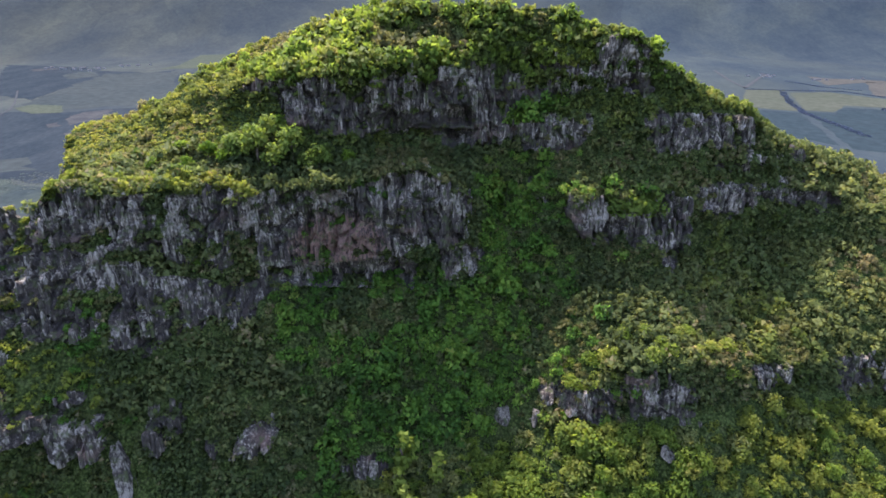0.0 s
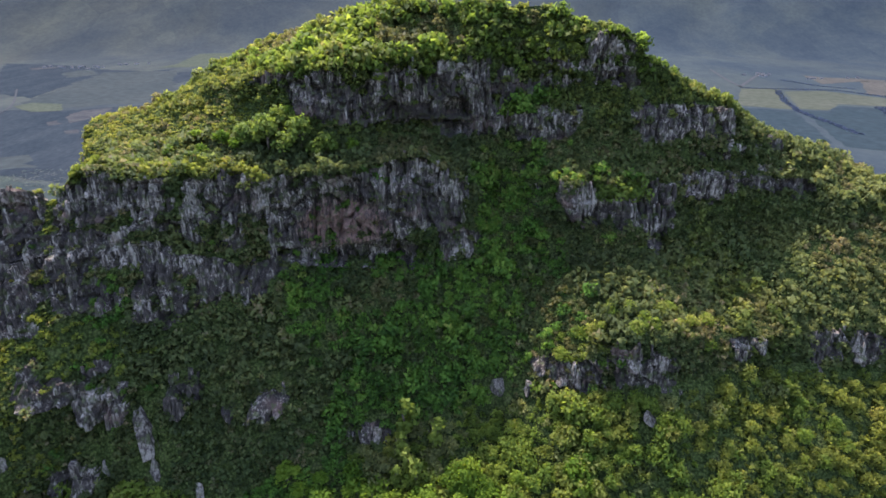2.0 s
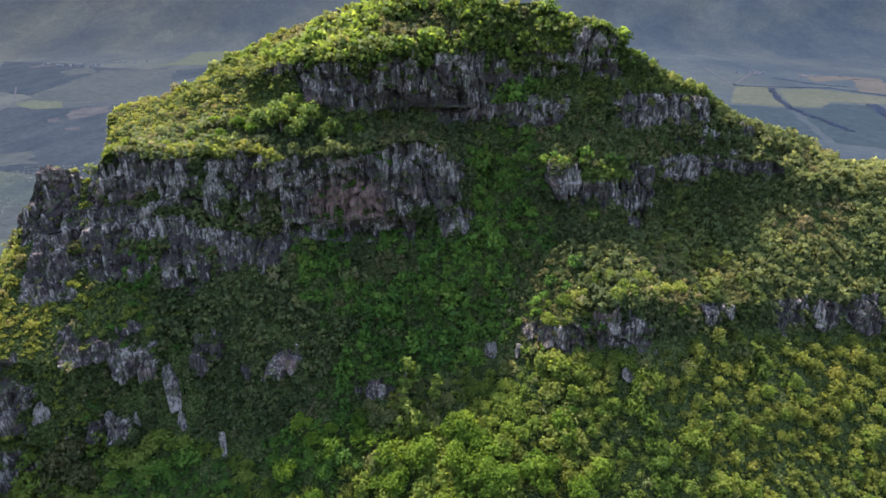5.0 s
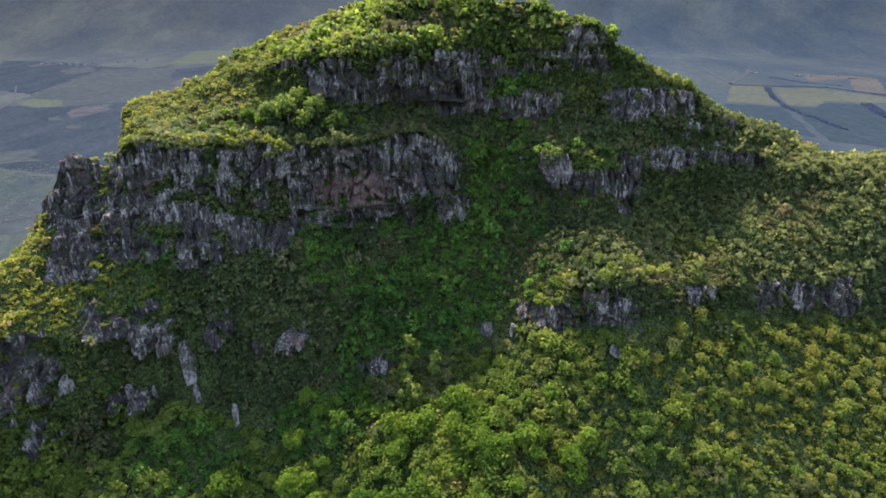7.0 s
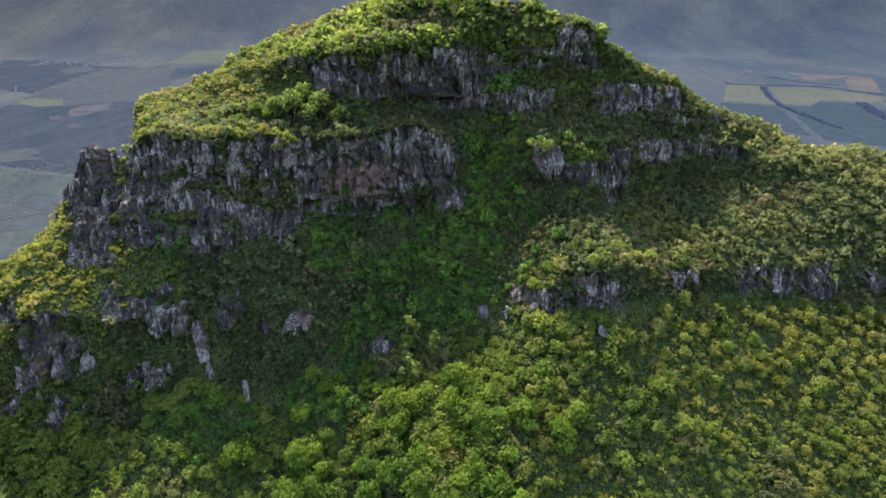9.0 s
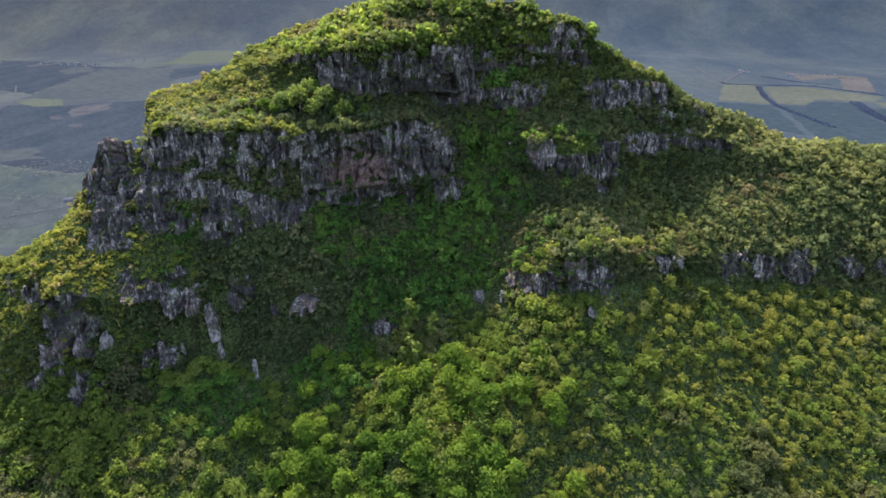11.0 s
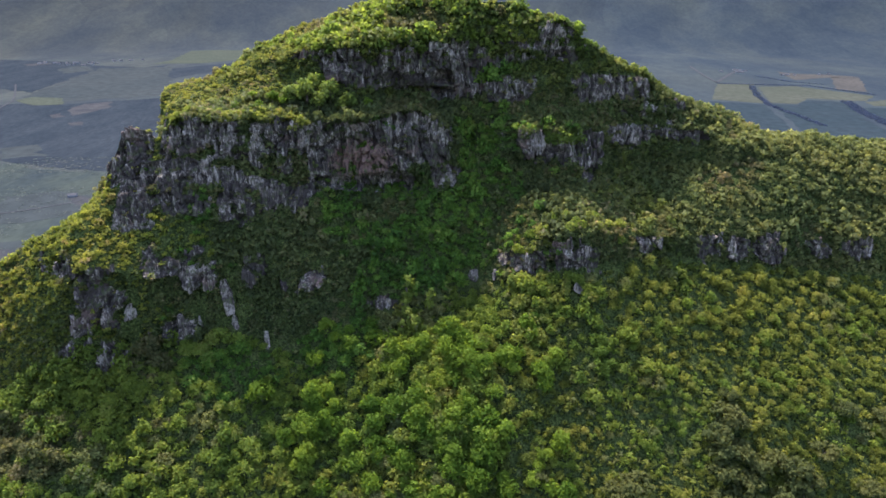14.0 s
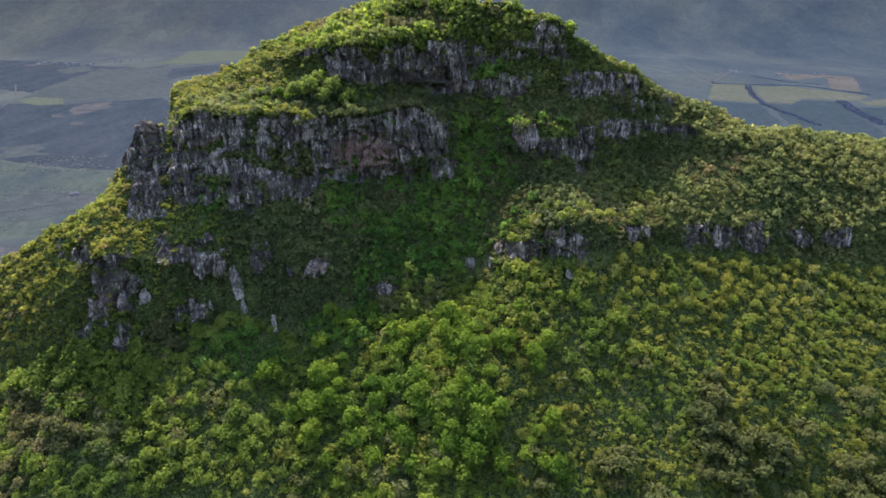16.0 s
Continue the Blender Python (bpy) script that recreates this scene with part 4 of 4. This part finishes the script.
def tree(seed, leaves, blobs, flat, leaf, spread, crown_at, trunk_high, mat, label, lobe=1.1, column=False):
    """A tree whose crown is about 1 in radius: an Empty at its foot with trunk and crown. Scaled and set by copies."""
    foot = tagged(new("tree"), label, "tree", "trees on the mountain")
    t = new("trunk", trunk_mesh(seed, trunk_high, 0.07, 4, 0.5))
    v, f, facing, _ = crown_proto(leaves, blobs, flat, leaf, seed, spread, lobe, 0.35, 0.6, column)
    me = mesh_of("crown", v + (0, 0, crown_at), f)
    me.attributes.new("bough", "FLOAT_VECTOR", "POINT").data.foreach_set("vector", facing.astype(np.float32).ravel())
    me.materials.append(mat)
    c = new("crown", me)
    for o in (t, c):
        o.parent = foot
    return foot


ROUND = [tree(100 + s, 700, 26, 1.25, 0.17, 0.68, 0.2, 0.9, LEAF_TREE, "rounded bright green broadleaf tree on the wooded slope") for s in range(6)]
TALL = [tree(120 + s, 300, 16, 2.6, 0.26, 0.42, 0.1, 2.2, LEAF_SLENDER, "slender light green tree standing above the scrub", 0.95, True) for s in range(4)]
BROAD = [tree(140 + s, 800, 26, 0.36, 0.15, 0.9, 0.42, 0.6, LEAF_FEATHER, "broad flat-topped grey-green tree on the lower slope", 0.8) for s in range(5)]
LIGHT = [tree(160 + s, 680, 26, 1.55, 0.18, 0.62, 0.05, 1.2, LEAF_BRIGHT, "light green rounded tree standing clear of the scrub") for s in range(4)]
BIG = [tree(180 + s, 1700, 44, 1.3, 0.105, 0.7, 0.2, 1.1, LEAF_TREE, "large dense bright green tree standing out of the woodland", 0.9) for s in range(4)]
used = set()


def set_tree(kinds, x, y, size, sink=0.3, z=None):
    proto = kinds[pick.randrange(len(kinds))]
    m = pose(x, y, (ground(x, y) if z is None else z) - sink, pick.uniform(-5, 5), pick.uniform(-5, 5), pick.uniform(0, 360)) @ Matrix.Diagonal((size, size, size * pick.uniform(0.9, 1.15), 1))
    if proto.name in used:
        copy_thing(proto, m).matrix_basis = m
    else:
        used.add(proto.name)
        proto.matrix_basis = m


for x, y, size, lift in ((-10.0, 115.0, 4.4, 1.5), (-11.5, 110.5, 3.0, 0.5), (-9.0, 107, 2.8, 0.3), (-2.0, 111, 3.2, 1.0), (-7.0, 104, 3.0, 0.2), (-13.0, 104.5, 2.6, 0.2)):
    set_tree(TALL, x, y, size, -lift)
for x, y, size in ((32.3, 120.6, 3.3), (37.2, 120.4, 3.4), (-58, 161, 3.6), (-35.5, 160.5, 3.8), (-50, 167, 3.6)):
    set_tree(LIGHT, x, y, size)
for x, y, size, lift in ((-52.5, 160, 4.8, 1.2), (-43, 161.5, 4.4, 1.2), (-47.5, 157.5, 3.6, 0.6), (-38.5, 159, 3.2, 0.6), (-60, 163, 3.4, 0.4), (58, 164.5, 5.8, 1.2), (52.5, 165.5, 4.4, 0.8), (63.5, 165.5, 4.8, 0.8), (51.5, 166, 2.6, 0.3)):
    set_tree(LIGHT, x, y, size, -lift)
for x, y, size in ((-77.3, 167.7, 2.4), (-67.8, 163, 2.8), (-82.3, 158.3, 2.0), (-62, 160, 2.4), (-72, 158, 2.2), (-28, 165, 2.4), (-48, 170, 2.2), (-90, 166, 1.8)):
    set_tree(ROUND, x, y, size)
for k in range(26):
    set_tree(BIG, pick.uniform(-20, 20), pick.uniform(58, 104), pick.uniform(4.2, 6.2), 0.4)
for k in range(8):
    set_tree(BIG, pick.uniform(-66, -28), pick.uniform(62, 84), pick.uniform(4.0, 5.6), 0.6)
for k in range(30):
    set_tree(ROUND, pick.uniform(-24, 26), pick.uniform(56, 106), pick.uniform(3.2, 4.8), 0.6)
for k in range(26):
    set_tree(BROAD, pick.uniform(100, 186), pick.uniform(40, 72), pick.uniform(3.4, 6.0), -1.0)
for k in range(34):
    set_tree(BROAD, pick.uniform(62, 186), pick.uniform(42, 88), pick.uniform(3.6, 6.4), -1.0)
for k in range(6):
    set_tree(BROAD, pick.uniform(-60, 50), pick.uniform(44, 66), pick.uniform(3.5, 5.0))
for k in range(95):
    set_tree(ROUND, pick.uniform(-45, 48), pick.uniform(46, 108), pick.uniform(2.4, 4.4))
stand = np.concatenate([np.stack([rng.uniform(x0, x1, count), rng.uniform(y0, y1, count), rng.uniform(low, high, count)], -1) for x0, x1, y0, y1, low, high, count in (
    (48, 180, 84, 116, 1.8, 3.0, 60), (36, 82, 82, 118, 1.8, 3.4, 50), (-132, -102, 74, 82, 1.8, 3.0, 14), (34, 78, 125, 137, 1.7, 2.8, 30), (-96, -30, 48, 84, 2.2, 3.8, 50))])
stand_at = np.array([(x, y, ground(x, y) - 0.3) for x, y, _ in stand])
scatter("smaller_trees", tall_protos, stand_at, stand[:, 2] * 1.05, stand[:, 2] * rng.uniform(1.0, 1.4, len(stand)), wood_tone(stand_at, 39, 0.18, LEAF_LOW) + 0.06, LEAF_LOW, "smaller rounded green trees scattered over the lower slope", "woodland")


def boulder_mesh(seed):
    """A broken, angular rock about 1 across with chipped edges."""
    r = random.Random(seed)
    bm = bmesh.new()
    for k in range(15):
        high = r.uniform(-0.2, 0.85)
        way = r.uniform(0, 2 * math.pi)
        reach = 0.52 * r.uniform(0.75, 1.1) * (1 - 0.35 * max(0, high))
        bm.verts.new((math.cos(way) * reach, math.sin(way) * reach, high))
    hull = bmesh.ops.convex_hull(bm, input=bm.verts)
    bmesh.ops.delete(bm, geom=list({v for v in hull["geom_interior"] if isinstance(v, bmesh.types.BMVert)}), context="VERTS")
    bmesh.ops.bevel(bm, geom=list(bm.edges), offset=0.035, segments=1, affect="EDGES")
    bmesh.ops.triangulate(bm, faces=bm.faces)
    bmesh.ops.subdivide_edges(bm, edges=bm.edges, cuts=1)
    for v in bm.verts:
        v.co += Vector((r.uniform(-1, 1), r.uniform(-1, 1), r.uniform(-1, 1))) * 0.035
    me = bpy.data.meshes.new("boulder")
    bm.to_mesh(me)
    bm.free()
    me.materials.append(ROCK_LOOSE)
    return me


for seed, (x, y, lift, size, turn, tilt, text) in enumerate(BOULDERS):
    rock = tagged(new("boulder", boulder_mesh(31 + seed)), text, "boulder", "pale rocks on the slope")
    rock.matrix_basis = pose(x, y, ground(x, y) + lift - 1.0, tilt, -14 if size[2] > 2 * size[0] else 0, 0) @ Matrix.Diagonal((*size, 1)) @ pose(0, 0, 0, 0, 0, turn)

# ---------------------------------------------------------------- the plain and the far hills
def hazed_plain_material():
    """Scrub, plots and woods of the plain and the hills, with blue-grey distance haze put into their colour."""
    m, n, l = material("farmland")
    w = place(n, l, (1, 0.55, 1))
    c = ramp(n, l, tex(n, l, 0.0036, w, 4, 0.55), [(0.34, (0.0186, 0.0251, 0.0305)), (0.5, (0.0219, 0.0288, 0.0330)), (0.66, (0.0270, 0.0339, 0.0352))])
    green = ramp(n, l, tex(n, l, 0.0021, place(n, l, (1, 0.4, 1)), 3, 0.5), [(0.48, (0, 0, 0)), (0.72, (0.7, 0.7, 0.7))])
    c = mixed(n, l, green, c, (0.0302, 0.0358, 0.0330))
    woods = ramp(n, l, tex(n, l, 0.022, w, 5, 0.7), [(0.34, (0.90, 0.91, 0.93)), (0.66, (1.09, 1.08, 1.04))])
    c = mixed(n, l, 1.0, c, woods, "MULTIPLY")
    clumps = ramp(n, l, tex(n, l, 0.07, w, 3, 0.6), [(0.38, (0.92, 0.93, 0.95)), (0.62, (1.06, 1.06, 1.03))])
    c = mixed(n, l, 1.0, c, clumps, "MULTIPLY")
    plots = n.new("ShaderNodeTexVoronoi")
    plots.inputs["Scale"].default_value = 0.009
    l.new(place(n, l, (1, 0.35, 1)), plots.inputs["Vector"])
    grey = n.new("ShaderNodeSeparateColor")
    l.new(plots.outputs["Color"], grey.inputs[0])
    c = mixed(n, l, 0.4, c, ramp(n, l, grey.outputs[0], [(0.2, (0.86, 0.88, 0.92)), (0.8, (1.14, 1.14, 1.07))]), "MULTIPLY")
    # haze put in: bluer towards the right; the left is tinted paler
    apart = n.new("ShaderNodeSeparateXYZ")
    l.new(place(n, l), apart.inputs[0])
    across = n.new("ShaderNodeMapRange")
    across.inputs["From Min"].default_value, across.inputs["From Max"].default_value = -2400, 2400
    l.new(apart.outputs["X"], across.inputs["Value"])
    c = mixed(n, l, 1.0, c, ramp(n, l, across.outputs[0], [(0.1, (1.19, 1.13, 1.04)), (0.75, (0.96, 1.02, 1.06))]), "MULTIPLY")
    finish(n, l, c, 1.0, specular=0.0)
    return m


radii = np.concatenate([np.linspace(0, 400, 9), np.geomspace(450, 4700, 70)])
angles = np.radians(np.concatenate([np.arange(-60, 60, 1.0), np.arange(60, 301, 10.0)]))
R, A = np.meshgrid(radii, angles, indexing="ij")
PX, PY = R * np.sin(A), R * np.cos(A)
rise = np.clip((R - 3327) / 1273, 0, 1)
ridges = 1 - np.abs(2 * fnoise(A * 7 + 3, R * 0.0009, 41, 4) - 1)
PZ = rise ** 1.3 * (260 + 330 * ridges)
PZ[0] = PZ[0].mean()
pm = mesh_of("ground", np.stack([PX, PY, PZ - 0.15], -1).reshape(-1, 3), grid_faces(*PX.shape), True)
pm.materials.append(hazed_plain_material())
tagged(new("ground", pm), "farmland plain rising to far hills, blue-grey haze put into the colour", "ground", kind="structure")

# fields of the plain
# grey-blue distance haze is mixed into these field colours
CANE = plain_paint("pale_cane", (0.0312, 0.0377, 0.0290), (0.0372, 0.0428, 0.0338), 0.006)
# these fields lie under cloud; its shadow is put into the colour
CROP_SHADED = plain_paint("cloud_shaded_crop", (0.0142, 0.0227, 0.0266), (0.0165, 0.0251, 0.0290), 0.006)
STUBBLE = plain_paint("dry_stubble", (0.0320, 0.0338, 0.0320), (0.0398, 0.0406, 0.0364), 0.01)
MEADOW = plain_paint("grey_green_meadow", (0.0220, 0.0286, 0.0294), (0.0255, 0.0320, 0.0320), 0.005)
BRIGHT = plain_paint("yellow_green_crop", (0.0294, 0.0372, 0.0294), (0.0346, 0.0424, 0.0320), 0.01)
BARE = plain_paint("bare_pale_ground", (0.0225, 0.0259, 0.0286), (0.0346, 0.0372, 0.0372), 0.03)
# serves the dark scrubland and one wedge of painted cloud shadow
SCRUB = plain_paint("scrub_and_cloud_shade", (0.0140, 0.0195, 0.0238), (0.0195, 0.0258, 0.0299), 0.02, 0.3)
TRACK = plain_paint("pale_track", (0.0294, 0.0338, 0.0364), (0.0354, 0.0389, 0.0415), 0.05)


def field(name, corners, mat, label, z=0.0, wander=4.0):
    bm = bmesh.new()
    ring = []
    for (x0, y0), (x1, y1) in zip(corners, corners[1:] + corners[:1]):
        long = math.hypot(x1 - x0, y1 - y0)
        n = max(1, int(long / 22)) if wander else 1
        for k in range(n):
            f = k / n
            ring.append((x0 + (x1 - x0) * f + (pick.uniform(-1, 1) * wander if k else 0), y0 + (y1 - y0) * f + (pick.uniform(-1, 1) * wander if k else 0)))
    face = bm.faces.new([bm.verts.new((x, y, z)) for x, y in ring])
    if face.normal.z < 0:
        face.normal_flip()
    top = bmesh.ops.extrude_face_region(bm, geom=[face])
    bmesh.ops.translate(bm, vec=(0, 0, 0.12), verts=[v for v in top["geom"] if isinstance(v, bmesh.types.BMVert)])
    bmesh.ops.recalc_face_normals(bm, faces=bm.faces)
    me = bpy.data.meshes.new(name)
    bm.to_mesh(me)
    bm.free()
    me.materials.append(mat)
    return tagged(new(name, me), label, "field", "fields of the plain")


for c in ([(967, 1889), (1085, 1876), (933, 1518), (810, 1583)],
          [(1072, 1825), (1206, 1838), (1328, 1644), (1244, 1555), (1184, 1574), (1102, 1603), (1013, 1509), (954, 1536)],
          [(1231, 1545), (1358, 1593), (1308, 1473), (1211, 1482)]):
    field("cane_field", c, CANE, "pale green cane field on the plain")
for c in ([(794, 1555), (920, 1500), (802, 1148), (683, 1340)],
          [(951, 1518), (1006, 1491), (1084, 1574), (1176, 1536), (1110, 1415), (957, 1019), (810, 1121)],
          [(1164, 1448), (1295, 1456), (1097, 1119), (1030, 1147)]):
    field("crop_field", c, CROP_SHADED, "crop field on the plain, cloud shadow put into its colour")
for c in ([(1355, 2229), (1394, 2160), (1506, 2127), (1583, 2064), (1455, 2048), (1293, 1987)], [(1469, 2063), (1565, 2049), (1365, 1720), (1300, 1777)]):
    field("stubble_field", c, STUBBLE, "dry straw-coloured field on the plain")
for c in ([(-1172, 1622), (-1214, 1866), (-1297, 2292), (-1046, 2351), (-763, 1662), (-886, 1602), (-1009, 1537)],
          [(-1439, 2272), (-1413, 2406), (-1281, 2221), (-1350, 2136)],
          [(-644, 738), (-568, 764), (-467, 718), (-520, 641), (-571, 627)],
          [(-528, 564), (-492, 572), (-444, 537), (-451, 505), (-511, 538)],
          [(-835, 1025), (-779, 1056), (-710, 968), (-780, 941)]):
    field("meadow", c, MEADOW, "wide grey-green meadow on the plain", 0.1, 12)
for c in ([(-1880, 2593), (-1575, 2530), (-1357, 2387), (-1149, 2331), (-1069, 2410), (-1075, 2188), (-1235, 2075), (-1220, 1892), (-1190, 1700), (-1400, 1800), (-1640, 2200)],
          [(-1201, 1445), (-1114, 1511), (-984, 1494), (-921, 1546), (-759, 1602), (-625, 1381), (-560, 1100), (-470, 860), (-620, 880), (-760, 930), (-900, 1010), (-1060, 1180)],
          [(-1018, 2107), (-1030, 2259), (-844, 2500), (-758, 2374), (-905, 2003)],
          # this wedge is a cloud's shadow, laid in as a dark patch
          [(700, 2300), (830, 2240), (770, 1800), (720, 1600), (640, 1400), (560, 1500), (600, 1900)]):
    tagged(field("scrubland", c, SCRUB, "dark slate-coloured scrubland on the plain, one wedge a painted cloud shadow", -0.05, 8), category="scrubland", kind="structure")
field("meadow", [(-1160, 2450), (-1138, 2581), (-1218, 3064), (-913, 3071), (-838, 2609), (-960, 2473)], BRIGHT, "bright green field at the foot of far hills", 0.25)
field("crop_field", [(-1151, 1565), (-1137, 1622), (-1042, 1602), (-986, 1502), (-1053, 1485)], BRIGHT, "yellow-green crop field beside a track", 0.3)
for c in ([(-923, 1413), (-933, 1511), (-878, 1546), (-841, 1477), (-848, 1405), (-872, 1346)], [(-931, 1353), (-920, 1382), (-884, 1339), (-904, 1318)], [(-834, 1259), (-815, 1278), (-792, 1240), (-816, 1234)],
          [(-1675, 2423), (-1611, 2470), (-1561, 2445), (-1626, 2364)], [(-539, 737), (-520, 739), (-488, 718), (-483, 693), (-506, 698)]):
    field("bare_field", c, BARE, "bare pale ground on the plain", 0.15, 9)
GREENERY = plain_paint("green_scrubland", (0.0185, 0.0260, 0.0275), (0.0275, 0.0360, 0.0310), 0.016, 0.5)
tagged(field("scrubland", [(-1150, 1130), (-900, 1000), (-760, 920), (-620, 870), (-470, 850), (-330, 520), (-330, 330), (-470, 300), (-700, 420), (-900, 650), (-1100, 900)], GREENERY, "green bushy scrubland near the mountain's foot", -0.03, 10), category="scrubland", kind="structure")
field("quarry_yard", [(-538, 538), (-499, 544), (-471, 524), (-461, 490), (-490, 479)], BARE, "pale stony yard near the mountain's foot", 0.15)


def track(points, wide):
    """A strip of road along a line of points."""
    pts = np.array(points, float)
    way = np.gradient(pts, axis=0)
    way /= np.linalg.norm(way, axis=1)[:, None]
    side = np.stack([-way[:, 1], way[:, 0]], -1) * wide / 2
    corners = [tuple(p) for p in pts + side] + [tuple(p) for p in (pts - side)[::-1]]
    ob = field("track", corners, TRACK, "pale farm track across the plain", 0.55, 0)
    return tagged(ob, category="track", kind="structure")


for pts, wide in (([(-1115, 1444), (-1149, 1546), (-1201, 1641), (-1345, 1866)], 5), ([(-660, 625), (-594, 662), (-559, 680), (-525, 703), (-505, 725)], 3.5),
                  ([(1087, 2396), (1013, 2091), (985, 1929)], 9), ([(985, 1929), (1132, 2141), (1235, 2282)], 12)):
    track(pts, wide)

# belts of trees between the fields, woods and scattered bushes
# the blue of these leaves is distance haze put into the colour
HEDGE = foliage("hazed_tree_leaves", (0.020, 0.034, 0.058), (0.023, 0.038, 0.063), (0.026, 0.042, 0.067), (0.03, 0.045, 0.068), 0.25)
where = []
for line, wide in (([(1064, 1850), (976, 1643), (931, 1500), (922, 1354), (913, 1225)], 17), ([(1182, 1545), (1125, 1415), (1072, 1224)], 28), ([(973, 1902), (1092, 1876), (1252, 1851), (1350, 1665)], 7),
                   ([(1205, 2093), (1248, 1944), (1326, 1877)], 10)):
    pts = np.array(line, float)
    d = np.concatenate([[0], np.cumsum(np.linalg.norm(np.diff(pts, axis=0), axis=1))])
    q = np.arange(0, d[-1], 2.6)
    q = np.repeat(q, max(1, int(wide / 7)))
    spot = np.stack([np.interp(q, d, pts[:, 0]), np.interp(q, d, pts[:, 1])], -1) + rng.uniform(-0.5, 0.5, (len(q), 2)) * wide
    where.append(spot)
where = np.concatenate(where)
spots = np.concatenate([where, np.full((len(where), 1), -0.5)], 1)
size = rng.uniform(1.8, 3.4, len(spots))
belt_protos = [crown_proto(24, 5, 0.7, 0.7, s, 0.8, 1.0, 0.8) for s in range(40, 44)]
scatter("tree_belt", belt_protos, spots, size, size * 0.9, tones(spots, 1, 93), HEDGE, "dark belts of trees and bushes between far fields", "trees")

b_ = np.stack([rng.uniform(-900, -340, 9000), rng.uniform(380, 960, 9000), np.full(9000, -0.4)], -1)
b_ = b_[(fnoise(b_[:, 0] * 0.012, b_[:, 1] * 0.016, 97, 3) + rng.normal(0, 0.06, len(b_)) > 0.46) & (b_[:, 0] < -330 - 0.35 * (b_[:, 1] - 380))]
size = rng.uniform(1.2, 3.0, len(b_))
# leaf colour greyed with haze to sit with the plain
SCRUB_LEAF = foliage("hazed_scrub_leaves", (0.030, 0.042, 0.038), (0.038, 0.051, 0.042), (0.046, 0.059, 0.045), (0.050, 0.060, 0.047), 0.3)
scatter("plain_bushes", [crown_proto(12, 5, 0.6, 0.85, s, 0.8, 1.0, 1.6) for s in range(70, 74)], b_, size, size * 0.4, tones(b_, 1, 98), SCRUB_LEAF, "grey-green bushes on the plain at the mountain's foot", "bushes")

# far houses
WALL = plain_paint("house_plaster", (0.15, 0.155, 0.16), (0.19, 0.195, 0.2), 0.2)
ROOF = plain_paint("house_roof", (0.05, 0.054, 0.058), (0.07, 0.072, 0.074), 0.3)


def house(wide, deep, high):
    """A small gabled house far off: walls and roof."""
    foot = tagged(new("house"), "small pale far-off house on the plain", "house", "houses on the plain")
    bm = bmesh.new()
    bmesh.ops.create_cube(bm, size=1, matrix=Matrix.Translation((0, 0, high / 2)) @ Matrix.Diagonal((wide, deep, high, 1)))
    part("wall", bm, WALL, foot)
    bm = bmesh.new()
    a = [bm.verts.new((sx * (wide / 2 + 0.4), sy * (deep / 2 + 0.4), high)) for sx in (-1, 1) for sy in (-1, 1)]
    r1, r2 = bm.verts.new((-wide / 2 - 0.4, 0, high + 2)), bm.verts.new((wide / 2 + 0.4, 0, high + 2))
    for f in ((a[0], a[2], r2, r1), (a[3], a[1], r1, r2), (a[1], a[0], r1), (a[2], a[3], r2), (a[0], a[1], a[3], a[2])):
        bm.faces.new(f)
    part("roof", bm, ROOF, foot)
    return foot


kinds = [house(9, 7, 3.5), house(12, 8, 4), house(15, 9, 4)]
placed = 0
for cx, cy, sx, sy, count in ((-1516, 2430, 130, 60, 16), (-1330, 2560, 90, 40, 6), (1188, 2209, 60, 70, 7), (-533, 733, 6, 3, 1), (1400, 2120, 120, 20, 6)):
    for k in range(count):
        m = pose(cx + pick.uniform(-1, 1) * sx, cy + pick.uniform(-1, 1) * sy, -0.5, 0, 0, pick.uniform(-30, 30))
        if placed < 3:
            kinds[placed].matrix_basis = m
        else:
            copy_thing(kinds[pick.randrange(3)], m)
        placed += 1
